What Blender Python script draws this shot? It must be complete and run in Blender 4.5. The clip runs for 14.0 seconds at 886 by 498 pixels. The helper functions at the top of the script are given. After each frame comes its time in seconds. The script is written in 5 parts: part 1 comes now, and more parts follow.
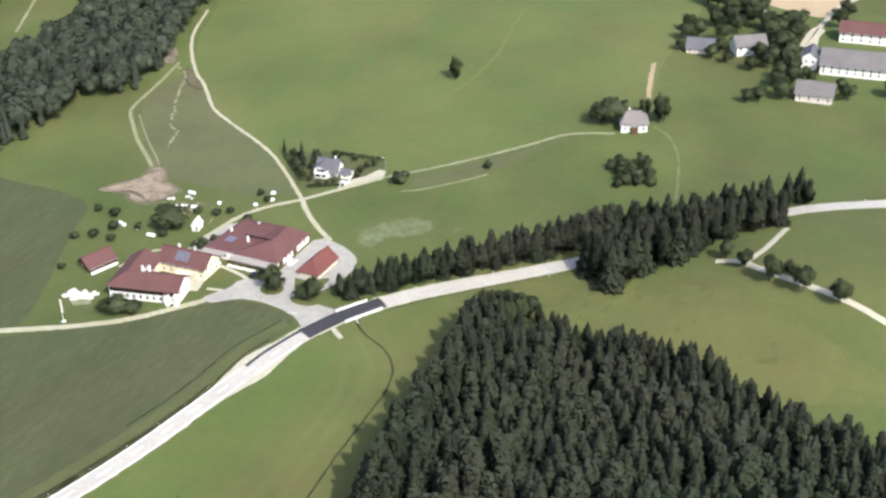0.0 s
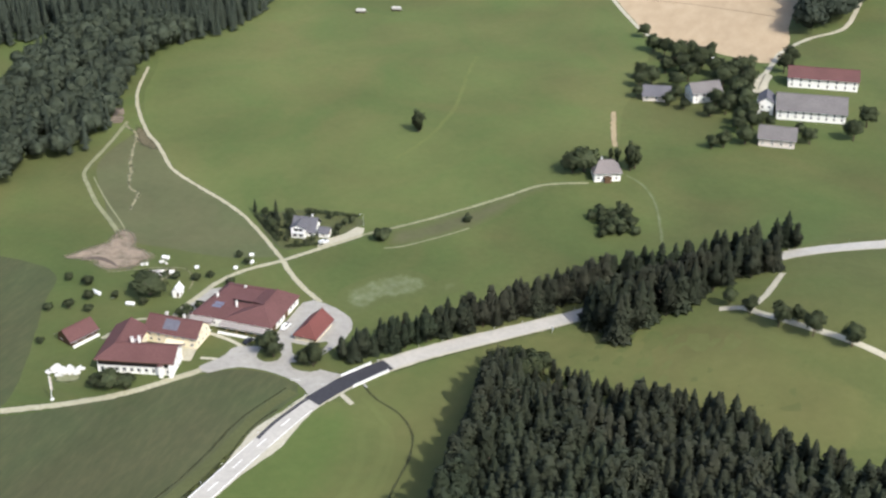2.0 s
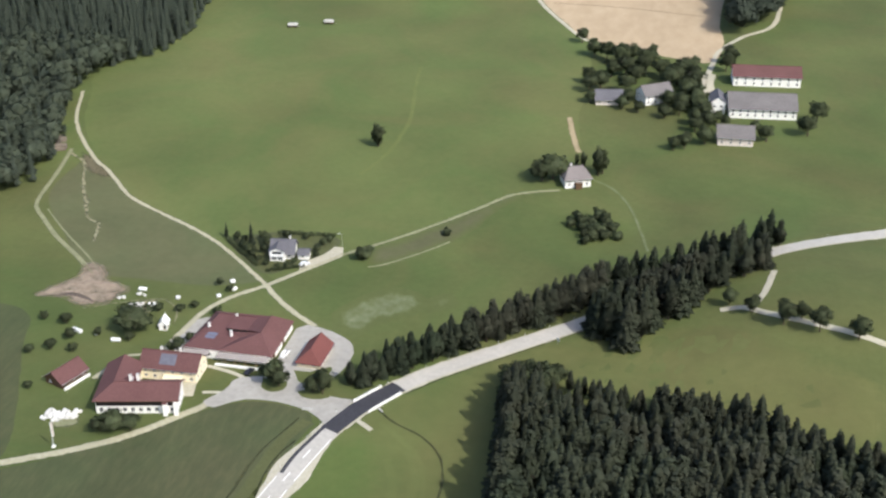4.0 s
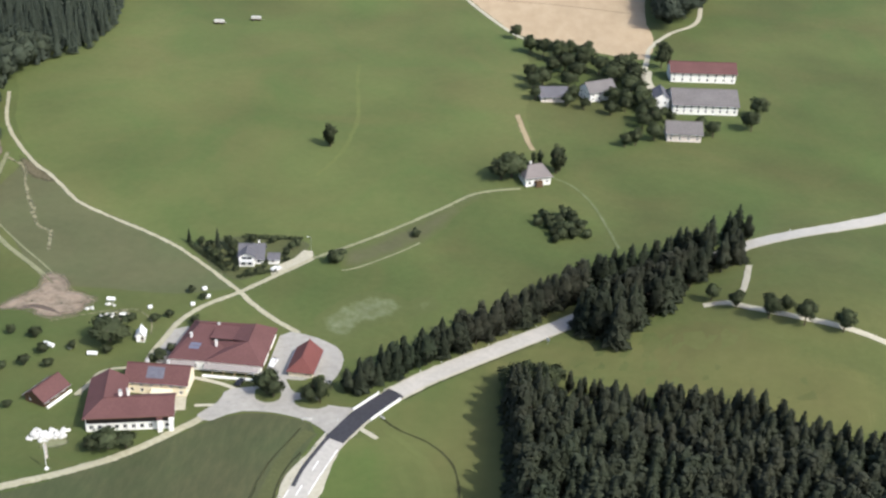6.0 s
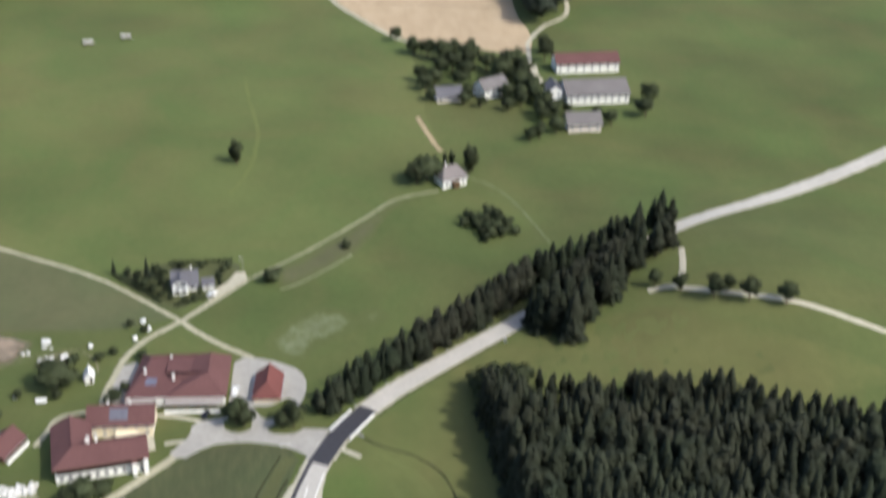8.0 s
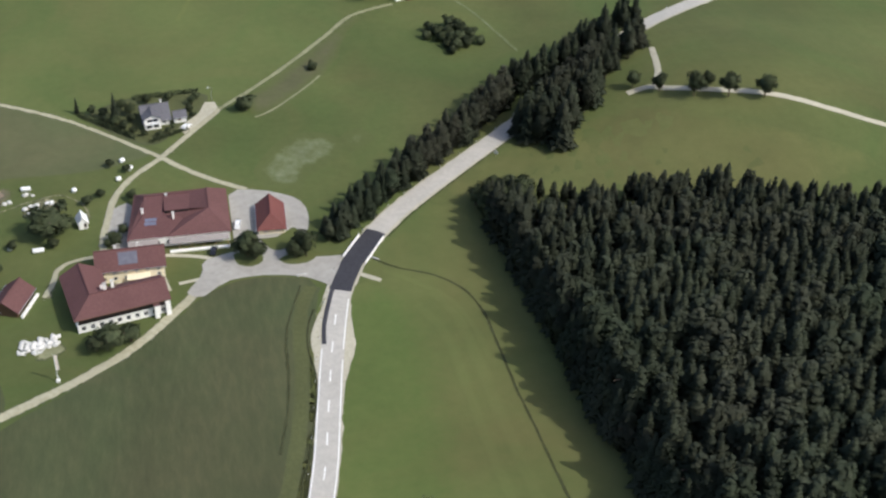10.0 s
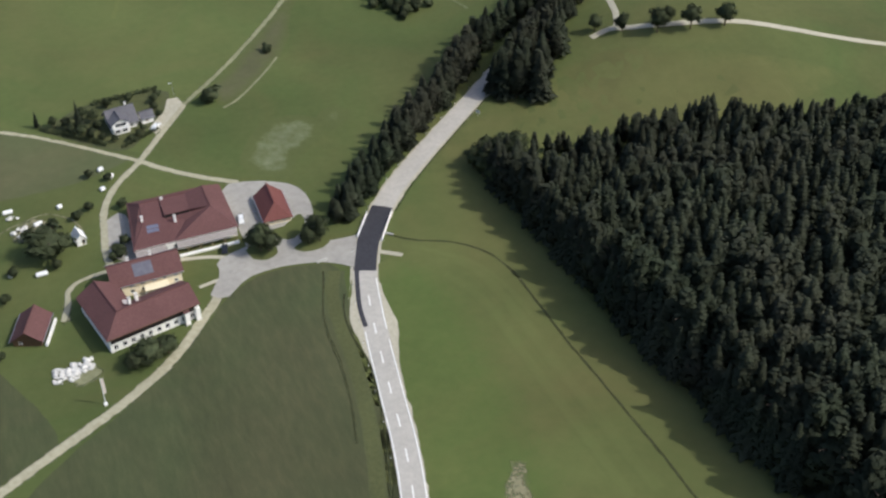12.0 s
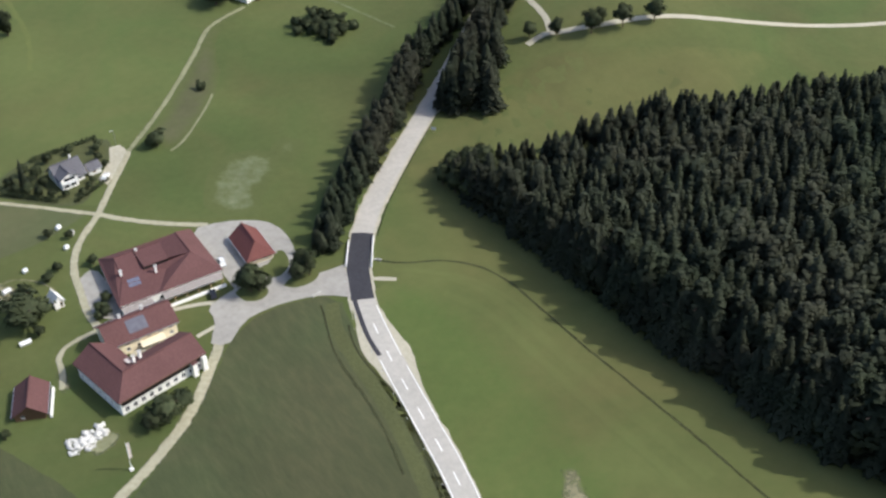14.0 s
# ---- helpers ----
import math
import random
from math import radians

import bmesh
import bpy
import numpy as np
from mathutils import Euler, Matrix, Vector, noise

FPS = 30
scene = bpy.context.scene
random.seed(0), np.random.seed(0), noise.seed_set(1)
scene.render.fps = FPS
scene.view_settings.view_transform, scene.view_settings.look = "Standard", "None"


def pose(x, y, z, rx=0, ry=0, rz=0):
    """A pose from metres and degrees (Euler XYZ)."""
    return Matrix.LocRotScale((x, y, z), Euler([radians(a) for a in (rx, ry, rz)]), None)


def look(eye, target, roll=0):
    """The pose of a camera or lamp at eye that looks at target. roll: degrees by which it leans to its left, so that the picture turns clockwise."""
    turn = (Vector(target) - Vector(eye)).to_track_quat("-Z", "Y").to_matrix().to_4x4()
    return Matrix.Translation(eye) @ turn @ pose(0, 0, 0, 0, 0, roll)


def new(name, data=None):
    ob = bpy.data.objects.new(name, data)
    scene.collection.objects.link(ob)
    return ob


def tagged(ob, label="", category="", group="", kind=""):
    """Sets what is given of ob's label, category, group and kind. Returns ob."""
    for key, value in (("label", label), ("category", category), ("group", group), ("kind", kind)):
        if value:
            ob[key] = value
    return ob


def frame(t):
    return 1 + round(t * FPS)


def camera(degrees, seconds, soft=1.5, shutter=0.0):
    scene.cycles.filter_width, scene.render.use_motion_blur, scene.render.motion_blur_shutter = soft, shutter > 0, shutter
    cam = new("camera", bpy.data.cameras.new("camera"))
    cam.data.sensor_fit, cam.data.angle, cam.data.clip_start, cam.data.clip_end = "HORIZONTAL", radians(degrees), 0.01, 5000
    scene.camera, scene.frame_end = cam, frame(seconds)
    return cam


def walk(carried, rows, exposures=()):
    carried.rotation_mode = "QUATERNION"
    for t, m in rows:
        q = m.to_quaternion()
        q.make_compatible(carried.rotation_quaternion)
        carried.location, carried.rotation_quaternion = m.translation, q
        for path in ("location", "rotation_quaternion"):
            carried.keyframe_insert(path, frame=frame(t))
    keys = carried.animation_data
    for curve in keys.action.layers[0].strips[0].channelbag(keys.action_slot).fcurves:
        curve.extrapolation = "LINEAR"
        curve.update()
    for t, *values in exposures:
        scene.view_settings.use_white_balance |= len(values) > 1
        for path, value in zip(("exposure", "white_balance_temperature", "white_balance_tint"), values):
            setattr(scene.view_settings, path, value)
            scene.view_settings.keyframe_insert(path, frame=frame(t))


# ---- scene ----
cam = camera(39.0, 14.0, soft=2.4, shutter=0.4)
PATH = [
    (0, (242.74, -380.06, 237.04), (131.91, -145.95, 85.68), -1.22),
    (0.5, (231.34, -382.12, 236.50), (127.89, -140.73, 91.48), 0.19),
    (1, (219.82, -383.90, 235.97), (122.36, -137.63, 95.06), 0.37),
    (1.5, (208.23, -385.44, 235.45), (117.90, -135.38, 96.50), 0.42),
    (2, (196.60, -386.78, 234.97), (112.18, -136.09, 93.46), 0.03),
    (2.5, (184.97, -387.93, 234.52), (105.02, -136.25, 92.16), -0.40),
    (3, (173.36, -388.91, 234.11), (105.68, -132.49, 93.87), 0.07),
    (3.5, (161.76, -389.71, 233.74), (101.30, -132.40, 91.84), 0.28),
    (4, (150.20, -390.34, 233.40), (95.85, -130.52, 93.62), 0.16),
    (4.2, (145.58, -390.54, 233.28), (95.81, -129.58, 93.90), 0.23),
    (5.25, (121.41, -390.88, 232.73), (88.38, -127.68, 92.59), 1.36),
    (6.3, (97.27, -390.44, 232.26), (81.09, -126.07, 91.38), 2.34),
    (6.5, (92.67, -390.19, 232.19), (78.70, -126.08, 90.59), 2.05),
    (7, (81.16, -389.33, 232.01), (75.76, -124.24, 91.65), 2.05),
    (7.5, (69.63, -388.13, 231.84), (70.77, -117.15, 103.12), 0.83),
    (7.9, (60.38, -386.91, 231.71), (78.66, -118.29, 99.38), 1.39),
    (8, (58.07, -386.56, 231.68), (81.72, -121.89, 92.44), 1.85),
    (8.5, (46.48, -384.59, 231.52), (73.19, -132.62, 70.91), 2.73),
    (9, (34.87, -382.21, 231.36), (73.65, -137.24, 62.58), 2.60),
    (9.2, (30.22, -381.13, 231.30), (74.35, -139.42, 59.17), 3.12),
    (10.25, (5.85, -373.94, 230.96), (64.32, -139.22, 53.51), 1.28),
    (11.3, (-18.31, -365.41, 230.62), (53.94, -136.61, 50.54), -0.76),
    (11.5, (-22.85, -363.49, 230.56), (54.87, -137.44, 49.29), -0.76),
    (12, (-34.04, -358.39, 230.43), (52.96, -138.14, 46.26), -0.91),
    (12.5, (-44.97, -352.88, 230.31), (52.27, -135.44, 47.94), -1.14),
    (13, (-55.53, -347.00, 230.24), (52.99, -136.00, 46.66), -0.87),
    (13.5, (-65.64, -340.79, 230.22), (52.29, -136.46, 44.91), -0.19),
    (14, (-75.14, -334.33, 230.27), (48.80, -130.38, 48.50), -1.48),
]
EXPOSURES = [(0, 0.88), (1.0, 0.73), (3.0, 0.54), (6.5, 0.6), (7.5, 0.64), (8.0, 0.42), (9.0, 0.34), (11.5, 0.08), (12.0, 0.1), (13.0, 0.22), (14.0, 0.36)]
walk(cam, [(t, look(eye, target, roll)) for t, eye, target, roll in PATH], EXPOSURES)

# ---- light ----
SUN_AZ, SUN_EL = radians(123), radians(45)   # compass angle from +y towards +x, height over the horizon
world = bpy.data.worlds.new("sky")
scene.world = world
world.use_nodes = True
wn = world.node_tree.nodes
sky = wn.new("ShaderNodeTexSky")
sky.sky_type, sky.sun_disc = "NISHITA", False
sky.sun_elevation, sky.sun_rotation = SUN_EL, SUN_AZ
sky.air_density, sky.dust_density, sky.ozone_density = 1.0, 3.0, 1.6   # a hazy summer sky
wn["Background"].inputs["Strength"].default_value = 0.15
world.node_tree.links.new(sky.outputs[0], wn["Background"].inputs["Color"])
sun_data = bpy.data.lights.new("sun", "SUN")
sun_data.energy, sun_data.angle, sun_data.color = 2.5, radians(0.6), (1.0, 0.985, 0.91)
sun = new("sun", sun_data)
sun_way = Vector((math.sin(SUN_AZ) * math.cos(SUN_EL), math.cos(SUN_AZ) * math.cos(SUN_EL), math.sin(SUN_EL)))
sun.matrix_world = look(sun_way * 600, (0, 0, 0))


# ---- materials ----
def material(name, colors, scale=1.0, rough=0.85, bump=0.3, detail=6.0, big=0.0, bigamount=0.35, metal=0.0, spread=0.0, island=0.0, stretch=(1, 1, 1), bumpsize=0.05, holes=0.0, holesize=0.45, fade=False, melt=(0.09, 0.13), under=None, leaf=0.0, hue=0.0):
    """A noise material: colors blend over a fine noise of that scale (1/m), then over a broad one; spread varies it from object to object, island from piece to piece. under: (colors, scale, big, bigamount) of the growth that takes over where the cover thins out. hue: how far broad patches drift between a lush and a parched tone."""
    m = bpy.data.materials.new(name)
    m.use_nodes = True
    nt = m.node_tree
    n, ln = nt.nodes, nt.links.new
    bsdf = n["Principled BSDF"]
    bsdf.inputs["Roughness"].default_value = rough
    bsdf.inputs["Metallic"].default_value = metal
    bsdf.inputs["Specular IOR Level"].default_value = 0.25
    geo = n.new("ShaderNodeNewGeometry")
    mapping = n.new("ShaderNodeMapping")
    mapping.inputs["Scale"].default_value = stretch
    ln(geo.outputs["Position"], mapping.inputs["Vector"])
    fine = n.new("ShaderNodeTexNoise")
    fine.inputs["Scale"].default_value, fine.inputs["Detail"].default_value = scale, detail
    fine.inputs["Roughness"].default_value = 0.65
    ln(mapping.outputs[0], fine.inputs["Vector"])
    ramp = n.new("ShaderNodeValToRGB")
    els = ramp.color_ramp.elements
    els[0].position, els[1].position = 0.3, 0.7
    els[0].color, els[1].color = (*colors[0], 1), (*colors[-1], 1)
    for k, c in enumerate(colors[1:-1]):
        e = els.new(0.3 + 0.4 * (k + 1) / (len(colors) - 1))
        e.color = (*c, 1)
    ln(fine.outputs["Fac"], ramp.inputs["Fac"])
    col = ramp.outputs["Color"]

    def scaled(col, value, lo, hi):
        mr = n.new("ShaderNodeMapRange")
        mr.inputs["From Min"].default_value, mr.inputs["From Max"].default_value = 0.0, 1.0
        mr.inputs["To Min"].default_value, mr.inputs["To Max"].default_value = lo, hi
        ln(value, mr.inputs["Value"])
        mul = n.new("ShaderNodeVectorMath")
        mul.operation = "SCALE"
        ln(col, mul.inputs[0])
        ln(mr.outputs[0], mul.inputs["Scale"])
        return mul.outputs[0]

    def drifted(col):
        """Broad, uneven patches: some lusher and greener, some parched."""
        wide, tones, mul = n.new("ShaderNodeTexNoise"), n.new("ShaderNodeValToRGB"), n.new("ShaderNodeVectorMath")
        wide.inputs["Scale"].default_value, wide.inputs["Detail"].default_value, wide.inputs["Roughness"].default_value = 0.016, 4.0, 0.6
        wide.inputs["Distortion"].default_value = 0.8
        ln(geo.outputs["Position"], wide.inputs["Vector"])
        e = tones.color_ramp.elements
        e[0].position, e[1].position = 0.34, 0.66
        e[0].color, e[1].color = (1 - 1.1 * hue, 1.0, 1 - 0.9 * hue, 1), (1 + 1.1 * hue, 1 + 0.15 * hue, 1 + 0.5 * hue, 1)
        ln(wide.outputs["Fac"], tones.inputs["Fac"])
        mul.operation = "MULTIPLY"
        ln(col, mul.inputs[0])
        ln(tones.outputs["Color"], mul.inputs[1])
        return mul.outputs[0]

    if big:
        broad = n.new("ShaderNodeTexNoise")
        broad.inputs["Scale"].default_value, broad.inputs["Detail"].default_value = big, 3.0
        ln(mapping.outputs[0], broad.inputs["Vector"])
        col = scaled(col, broad.outputs["Fac"], 1 - bigamount, 1 + bigamount)
    if hue:
        col = drifted(col)
    if spread:
        info = n.new("ShaderNodeObjectInfo")
        col = scaled(col, info.outputs["Random"], 1 - spread, 1 + spread)
    if island:
        col = scaled(col, geo.outputs["Random Per Island"], 1 - island, 1 + island)
    if under:
        fine2, ramp2, broad2 = n.new("ShaderNodeTexNoise"), n.new("ShaderNodeValToRGB"), n.new("ShaderNodeTexNoise")
        fine2.inputs["Scale"].default_value, fine2.inputs["Detail"].default_value, fine2.inputs["Roughness"].default_value = under[1], 10.0, 0.65
        broad2.inputs["Scale"].default_value, broad2.inputs["Detail"].default_value = under[2], 3.0
        e2 = ramp2.color_ramp.elements
        e2[0].position, e2[1].position = 0.3, 0.7
        e2[0].color, e2[1].color = (*under[0][0], 1), (*under[0][2], 1)
        e2.new(0.5).color = (*under[0][1], 1)
        ln(geo.outputs["Position"], fine2.inputs["Vector"])
        ln(geo.outputs["Position"], broad2.inputs["Vector"])
        ln(fine2.outputs["Fac"], ramp2.inputs["Fac"])
        base = scaled(ramp2.outputs["Color"], broad2.outputs["Fac"], 1 - under[3], 1 + under[3])
        if hue:
            base = drifted(base)
        spots = n.new("ShaderNodeTexNoise")
        spots.inputs["Scale"].default_value, spots.inputs["Detail"].default_value, spots.inputs["Roughness"].default_value = holesize, 7.0, 0.7
        ln(geo.outputs["Position"], spots.inputs["Vector"])
        rim = n.new("ShaderNodeAttribute")
        rim.attribute_name = "cover"
        total = n.new("ShaderNodeMath")
        total.operation = "MULTIPLY_ADD"
        total.inputs[1].default_value = 0.62
        ln(rim.outputs["Fac"], total.inputs[0])
        ln(spots.outputs["Fac"], total.inputs[2])
        cover = n.new("ShaderNodeMapRange")
        cover.inputs["From Min"].default_value, cover.inputs["From Max"].default_value = 0.62 + holes - melt[0], 0.62 + holes + melt[1]
        ln(total.outputs[0], cover.inputs["Value"])
        blend = n.new("ShaderNodeMix")
        blend.data_type = "RGBA"
        ln(cover.outputs[0], blend.inputs["Factor"])
        ln(base, blend.inputs["A"])
        ln(col, blend.inputs["B"])
        col = blend.outputs["Result"]
    ln(col, bsdf.inputs["Base Color"])
    if bump:
        bp = n.new("ShaderNodeBump")
        bp.inputs["Strength"].default_value, bp.inputs["Distance"].default_value = bump, bumpsize
        ln(fine.outputs["Fac"], bp.inputs["Height"])
        ln(bp.outputs[0], bsdf.inputs["Normal"])
    if leaf:   # thin needles and leaves let some light through
        thin, both = n.new("ShaderNodeBsdfTranslucent"), n.new("ShaderNodeMixShader")
        ln(col, thin.inputs["Color"])
        both.inputs[0].default_value = leaf
        ln(bsdf.outputs[0], both.inputs[1])
        ln(thin.outputs[0], both.inputs[2])
        ln(both.outputs[0], n["Material Output"].inputs["Surface"])
    if (holes or fade) and not under:   # broken cover: the ground below shows through in spots and towards the rim
        spots = n.new("ShaderNodeTexNoise")
        spots.inputs["Scale"].default_value, spots.inputs["Detail"].default_value = holesize, 7.0
        spots.inputs["Roughness"].default_value = 0.7
        ln(geo.outputs["Position"], spots.inputs["Vector"])
        cover = n.new("ShaderNodeMapRange")
        cover.inputs["From Min"].default_value, cover.inputs["From Max"].default_value = holes - melt[0], holes + melt[1]
        value = spots.outputs["Fac"]
        if fade:
            rim = n.new("ShaderNodeAttribute")
            rim.attribute_name = "cover"
            less = n.new("ShaderNodeMath")
            less.operation = "MULTIPLY_ADD"
            less.inputs[1].default_value, less.inputs[2].default_value = 0.62, -0.62
            ln(rim.outputs["Fac"], less.inputs[0])
            total = n.new("ShaderNodeMath")
            ln(value, total.inputs[0])
            ln(less.outputs[0], total.inputs[1])
            value = total.outputs[0]
        ln(value, cover.inputs["Value"])
        clear, mix = n.new("ShaderNodeBsdfTransparent"), n.new("ShaderNodeMixShader")
        ln(cover.outputs[0], mix.inputs[0])
        ln(clear.outputs[0], mix.inputs[1])
        ln(bsdf.outputs[0], mix.inputs[2])
        ln(mix.outputs[0], n["Material Output"].inputs["Surface"])
    return m


GRASS_TONES = [(0.083, 0.100, 0.033), (0.089, 0.107, 0.036), (0.096, 0.113, 0.040)]
MEADOW_TONES = [(0.096, 0.116, 0.039), (0.103, 0.123, 0.042), (0.111, 0.129, 0.046)]
OLIVE_TONES = [(0.102, 0.114, 0.039), (0.110, 0.120, 0.042), (0.119, 0.127, 0.046)]
GRASS = material("meadow_grass", GRASS_TONES, 0.35, 0.95, 0.2, 10, 0.018, 0.42, bumpsize=0.2, hue=0.12)
MEADOW = material("hill_meadow", MEADOW_TONES, 0.3, 0.95, 0.2, 10, 0.014, 0.42, bumpsize=0.2, hue=0.12)
# Leaf colour made paler and bluer: distance haze put into the tone.
LEAVES_HAZY = material("hazy_leaves", [(0.062, 0.079, 0.056), (0.080, 0.099, 0.068), (0.100, 0.118, 0.081)], 0.3, 0.9, 0.0, 5, 0.04, 0.3, island=0.12, leaf=0.35)
DARK_SOIL = material("dark_soil", [(0.050, 0.057, 0.025), (0.072, 0.077, 0.035)], 0.8, 0.95, 0.5, 8, 0.1, 0.3, holes=0.3, fade=True, melt=(0.25, 0.35))
GRASS_LUSH = material("lush_grass", [(0.086, 0.115, 0.033), (0.103, 0.130, 0.040)], 0.3, 0.95, 0.4, 9, 0.03, 0.22, bumpsize=0.2, holes=0.2, melt=(0.3, 0.3), under=(OLIVE_TONES, 0.22, 0.03, 0.3), hue=0.09)
GRASS_OLIVE = material("dry_meadow", OLIVE_TONES, 0.22, 0.95, 0.4, 10, 0.03, 0.3, bumpsize=0.2, holes=0.1, melt=(0.25, 0.3), under=(GRASS_TONES, 0.35, 0.018, 0.34), hue=0.09)
TRACE = material("mown_trace", [(0.116, 0.134, 0.044), (0.124, 0.142, 0.047), (0.132, 0.148, 0.051)], 0.22, 0.95, 0.4, 10, 0.03, 0.3, bumpsize=0.2, holes=0.3, melt=(0.3, 0.3), under=(MEADOW_TONES, 0.3, 0.014, 0.36), hue=0.09)
BANK = material("parched_bank_grass", [(0.090, 0.094, 0.045), (0.103, 0.104, 0.053)], 0.4, 0.95, 0.3, 9, 0.05, 0.3, holes=0.18, holesize=0.15, melt=(0.25, 0.35), under=(GRASS_TONES, 0.35, 0.018, 0.34))
SWATH = material("pale_swath", [(0.112, 0.125, 0.043), (0.124, 0.134, 0.049)], 0.3, 0.95, 0.3, 9, 0.03, 0.3, holes=0.3, holesize=0.1, melt=(0.25, 0.3), under=(OLIVE_TONES, 0.22, 0.03, 0.3), hue=0.09)
BROWN_GRASS = material("grazed_brown_grass", [(0.105, 0.092, 0.055), (0.14, 0.12, 0.072)], 0.4, 0.95, 0.4, 9, 0.05, 0.3, holes=0.2, fade=True, melt=(0.2, 0.3))
TAN_EARTH = material("tan_earth", [(0.27, 0.215, 0.125), (0.36, 0.29, 0.18)], 0.4, 0.95, 0.4, 9, 0.08, 0.25, holes=0.2, fade=True)
SEAM = material("flattened_grain", [(0.27, 0.20, 0.125), (0.32, 0.245, 0.155)], 0.4, 0.95, 0.4, 8, 0.08, 0.2, holes=0.35, fade=True, melt=(0.2, 0.3))
GRASS_PALE = material("pale_grass", [(0.135, 0.158, 0.082), (0.195, 0.21, 0.125)], 0.5, 0.95, 0.4, 8, 0.1, 0.3, bumpsize=0.2, holes=0.42, holesize=0.22, melt=(0.14, 0.26), under=(GRASS_TONES, 0.35, 0.018, 0.34))
CROP = material("crop_field", [(0.058, 0.066, 0.032), (0.070, 0.077, 0.037), (0.086, 0.090, 0.044)], 0.35, 0.95, 0.5, 9, 0.03, 0.36, stretch=(1.3, 0.35, 1), bumpsize=0.3, hue=0.09)
CROP_TALL = material("tall_grass_margin", [(0.075, 0.086, 0.034), (0.10, 0.108, 0.045)], 0.8, 0.95, 0.8, 9, 0.05, 0.3, bumpsize=0.4, holes=0.12, melt=(0.2, 0.3), under=([(0.065, 0.076, 0.036), (0.077, 0.087, 0.042), (0.090, 0.097, 0.047)], 0.35, 0.028, 0.26))
STUBBLE = material("ripe_grain", [(0.39, 0.295, 0.19), (0.43, 0.33, 0.215), (0.47, 0.365, 0.245)], 0.15, 0.95, 0.5, 9, 0.02, 0.14, stretch=(1, 0.35, 1), bumpsize=0.3)
GRAVEL_DIM = material("overgrown_gravel", [(0.17, 0.18, 0.095), (0.22, 0.225, 0.13), (0.28, 0.275, 0.175)], 0.6, 0.95, 0.5, 10, 0.08, 0.3, holes=0.12, fade=True)
LANE = material("lane_gravel", [(0.30, 0.285, 0.195), (0.37, 0.35, 0.25), (0.44, 0.41, 0.305)], 0.7, 0.95, 0.5, 10, 0.06, 0.2, holes=0.02, fade=True)
GRAVEL = material("gravel", [(0.38, 0.355, 0.275), (0.44, 0.41, 0.32), (0.50, 0.47, 0.375)], 0.7, 0.95, 0.5, 10, 0.06, 0.2)
ROAD = material("pale_asphalt", [(0.40, 0.38, 0.345), (0.445, 0.422, 0.385), (0.495, 0.468, 0.425)], 0.6, 0.9, 0.25, 10, 0.08, 0.14)
YARD = material("yard_asphalt", [(0.30, 0.285, 0.26), (0.35, 0.335, 0.305), (0.39, 0.37, 0.34)], 0.4, 0.9, 0.25, 10, 0.07, 0.2)
TAR = material("new_asphalt", [(0.035, 0.035, 0.042), (0.055, 0.055, 0.064)], 1.5, 0.8, 0.3, 8, 0.15, 0.2)
PAINT = material("road_paint", [(0.72, 0.72, 0.7), (0.85, 0.85, 0.83)], 2.0, 0.7, 0.1, 6, 0.3, 0.15)
EARTH = material("bare_earth", [(0.22, 0.17, 0.125), (0.28, 0.222, 0.168), (0.335, 0.272, 0.21)], 0.22, 0.95, 0.3, 8, 0.05, 0.3, bumpsize=0.15, holes=0.25, holesize=0.2, fade=True, melt=(0.2, 0.3))
# Earth darkened to paint the shadow of a bank.
SHADED_EARTH = material("shaded_earth", [(0.085, 0.068, 0.056), (0.13, 0.10, 0.082)], 0.7, 0.95, 0.5, 8, 0.1, 0.3)
PATHWORN = material("worn_path", [(0.19, 0.185, 0.105), (0.27, 0.25, 0.16)], 0.6, 0.95, 0.5, 9, 0.06, 0.3, holes=0.42, fade=True)
ROOF = material("red_roof_tiles", [(0.106, 0.051, 0.050), (0.124, 0.059, 0.057), (0.144, 0.071, 0.067)], 1.6, 0.8, 0.5, 8, 0.12, 0.2, bumpsize=0.08)
ROOF_NEW = material("bright_red_tiles", [(0.145, 0.053, 0.047), (0.178, 0.065, 0.057)], 1.6, 0.75, 0.4, 8, 0.15, 0.15, bumpsize=0.06)
ROOF_GREY = material("grey_roof_slates", [(0.10, 0.099, 0.115), (0.145, 0.142, 0.158)], 1.5, 0.75, 0.4, 8, 0.12, 0.25, bumpsize=0.06)
ROOF_PALE = material("weathered_roof_tiles", [(0.175, 0.155, 0.15), (0.22, 0.195, 0.19)], 1.4, 0.85, 0.4, 8, 0.12, 0.22, bumpsize=0.06)
ROOF_MID = material("faded_grey_tiles", [(0.135, 0.125, 0.125), (0.185, 0.172, 0.17)], 1.4, 0.85, 0.4, 8, 0.12, 0.25, bumpsize=0.06)
SOLAR = material("solar_glass", [(0.115, 0.115, 0.145), (0.15, 0.15, 0.18)], 0.8, 0.2, 0.0, 4, 0.3, 0.15)
SOLAR_BLUE = material("blue_solar_glass", [(0.13, 0.145, 0.21), (0.18, 0.195, 0.26)], 0.8, 0.25, 0.0, 4, 0.3, 0.15)
# Near-black fill for the painted eave shade, the pipe mouth and the dormer front.
DARKNESS = material("near_black", [(0.014, 0.012, 0.012), (0.025, 0.02, 0.02)], 2.0, 0.9, 0.3, 6, 0.3, 0.2)
SHEET = material("corrugated_sheet", [(0.27, 0.24, 0.225), (0.36, 0.325, 0.305)], 1.2, 0.7, 0.3, 7, 0.1, 0.25)
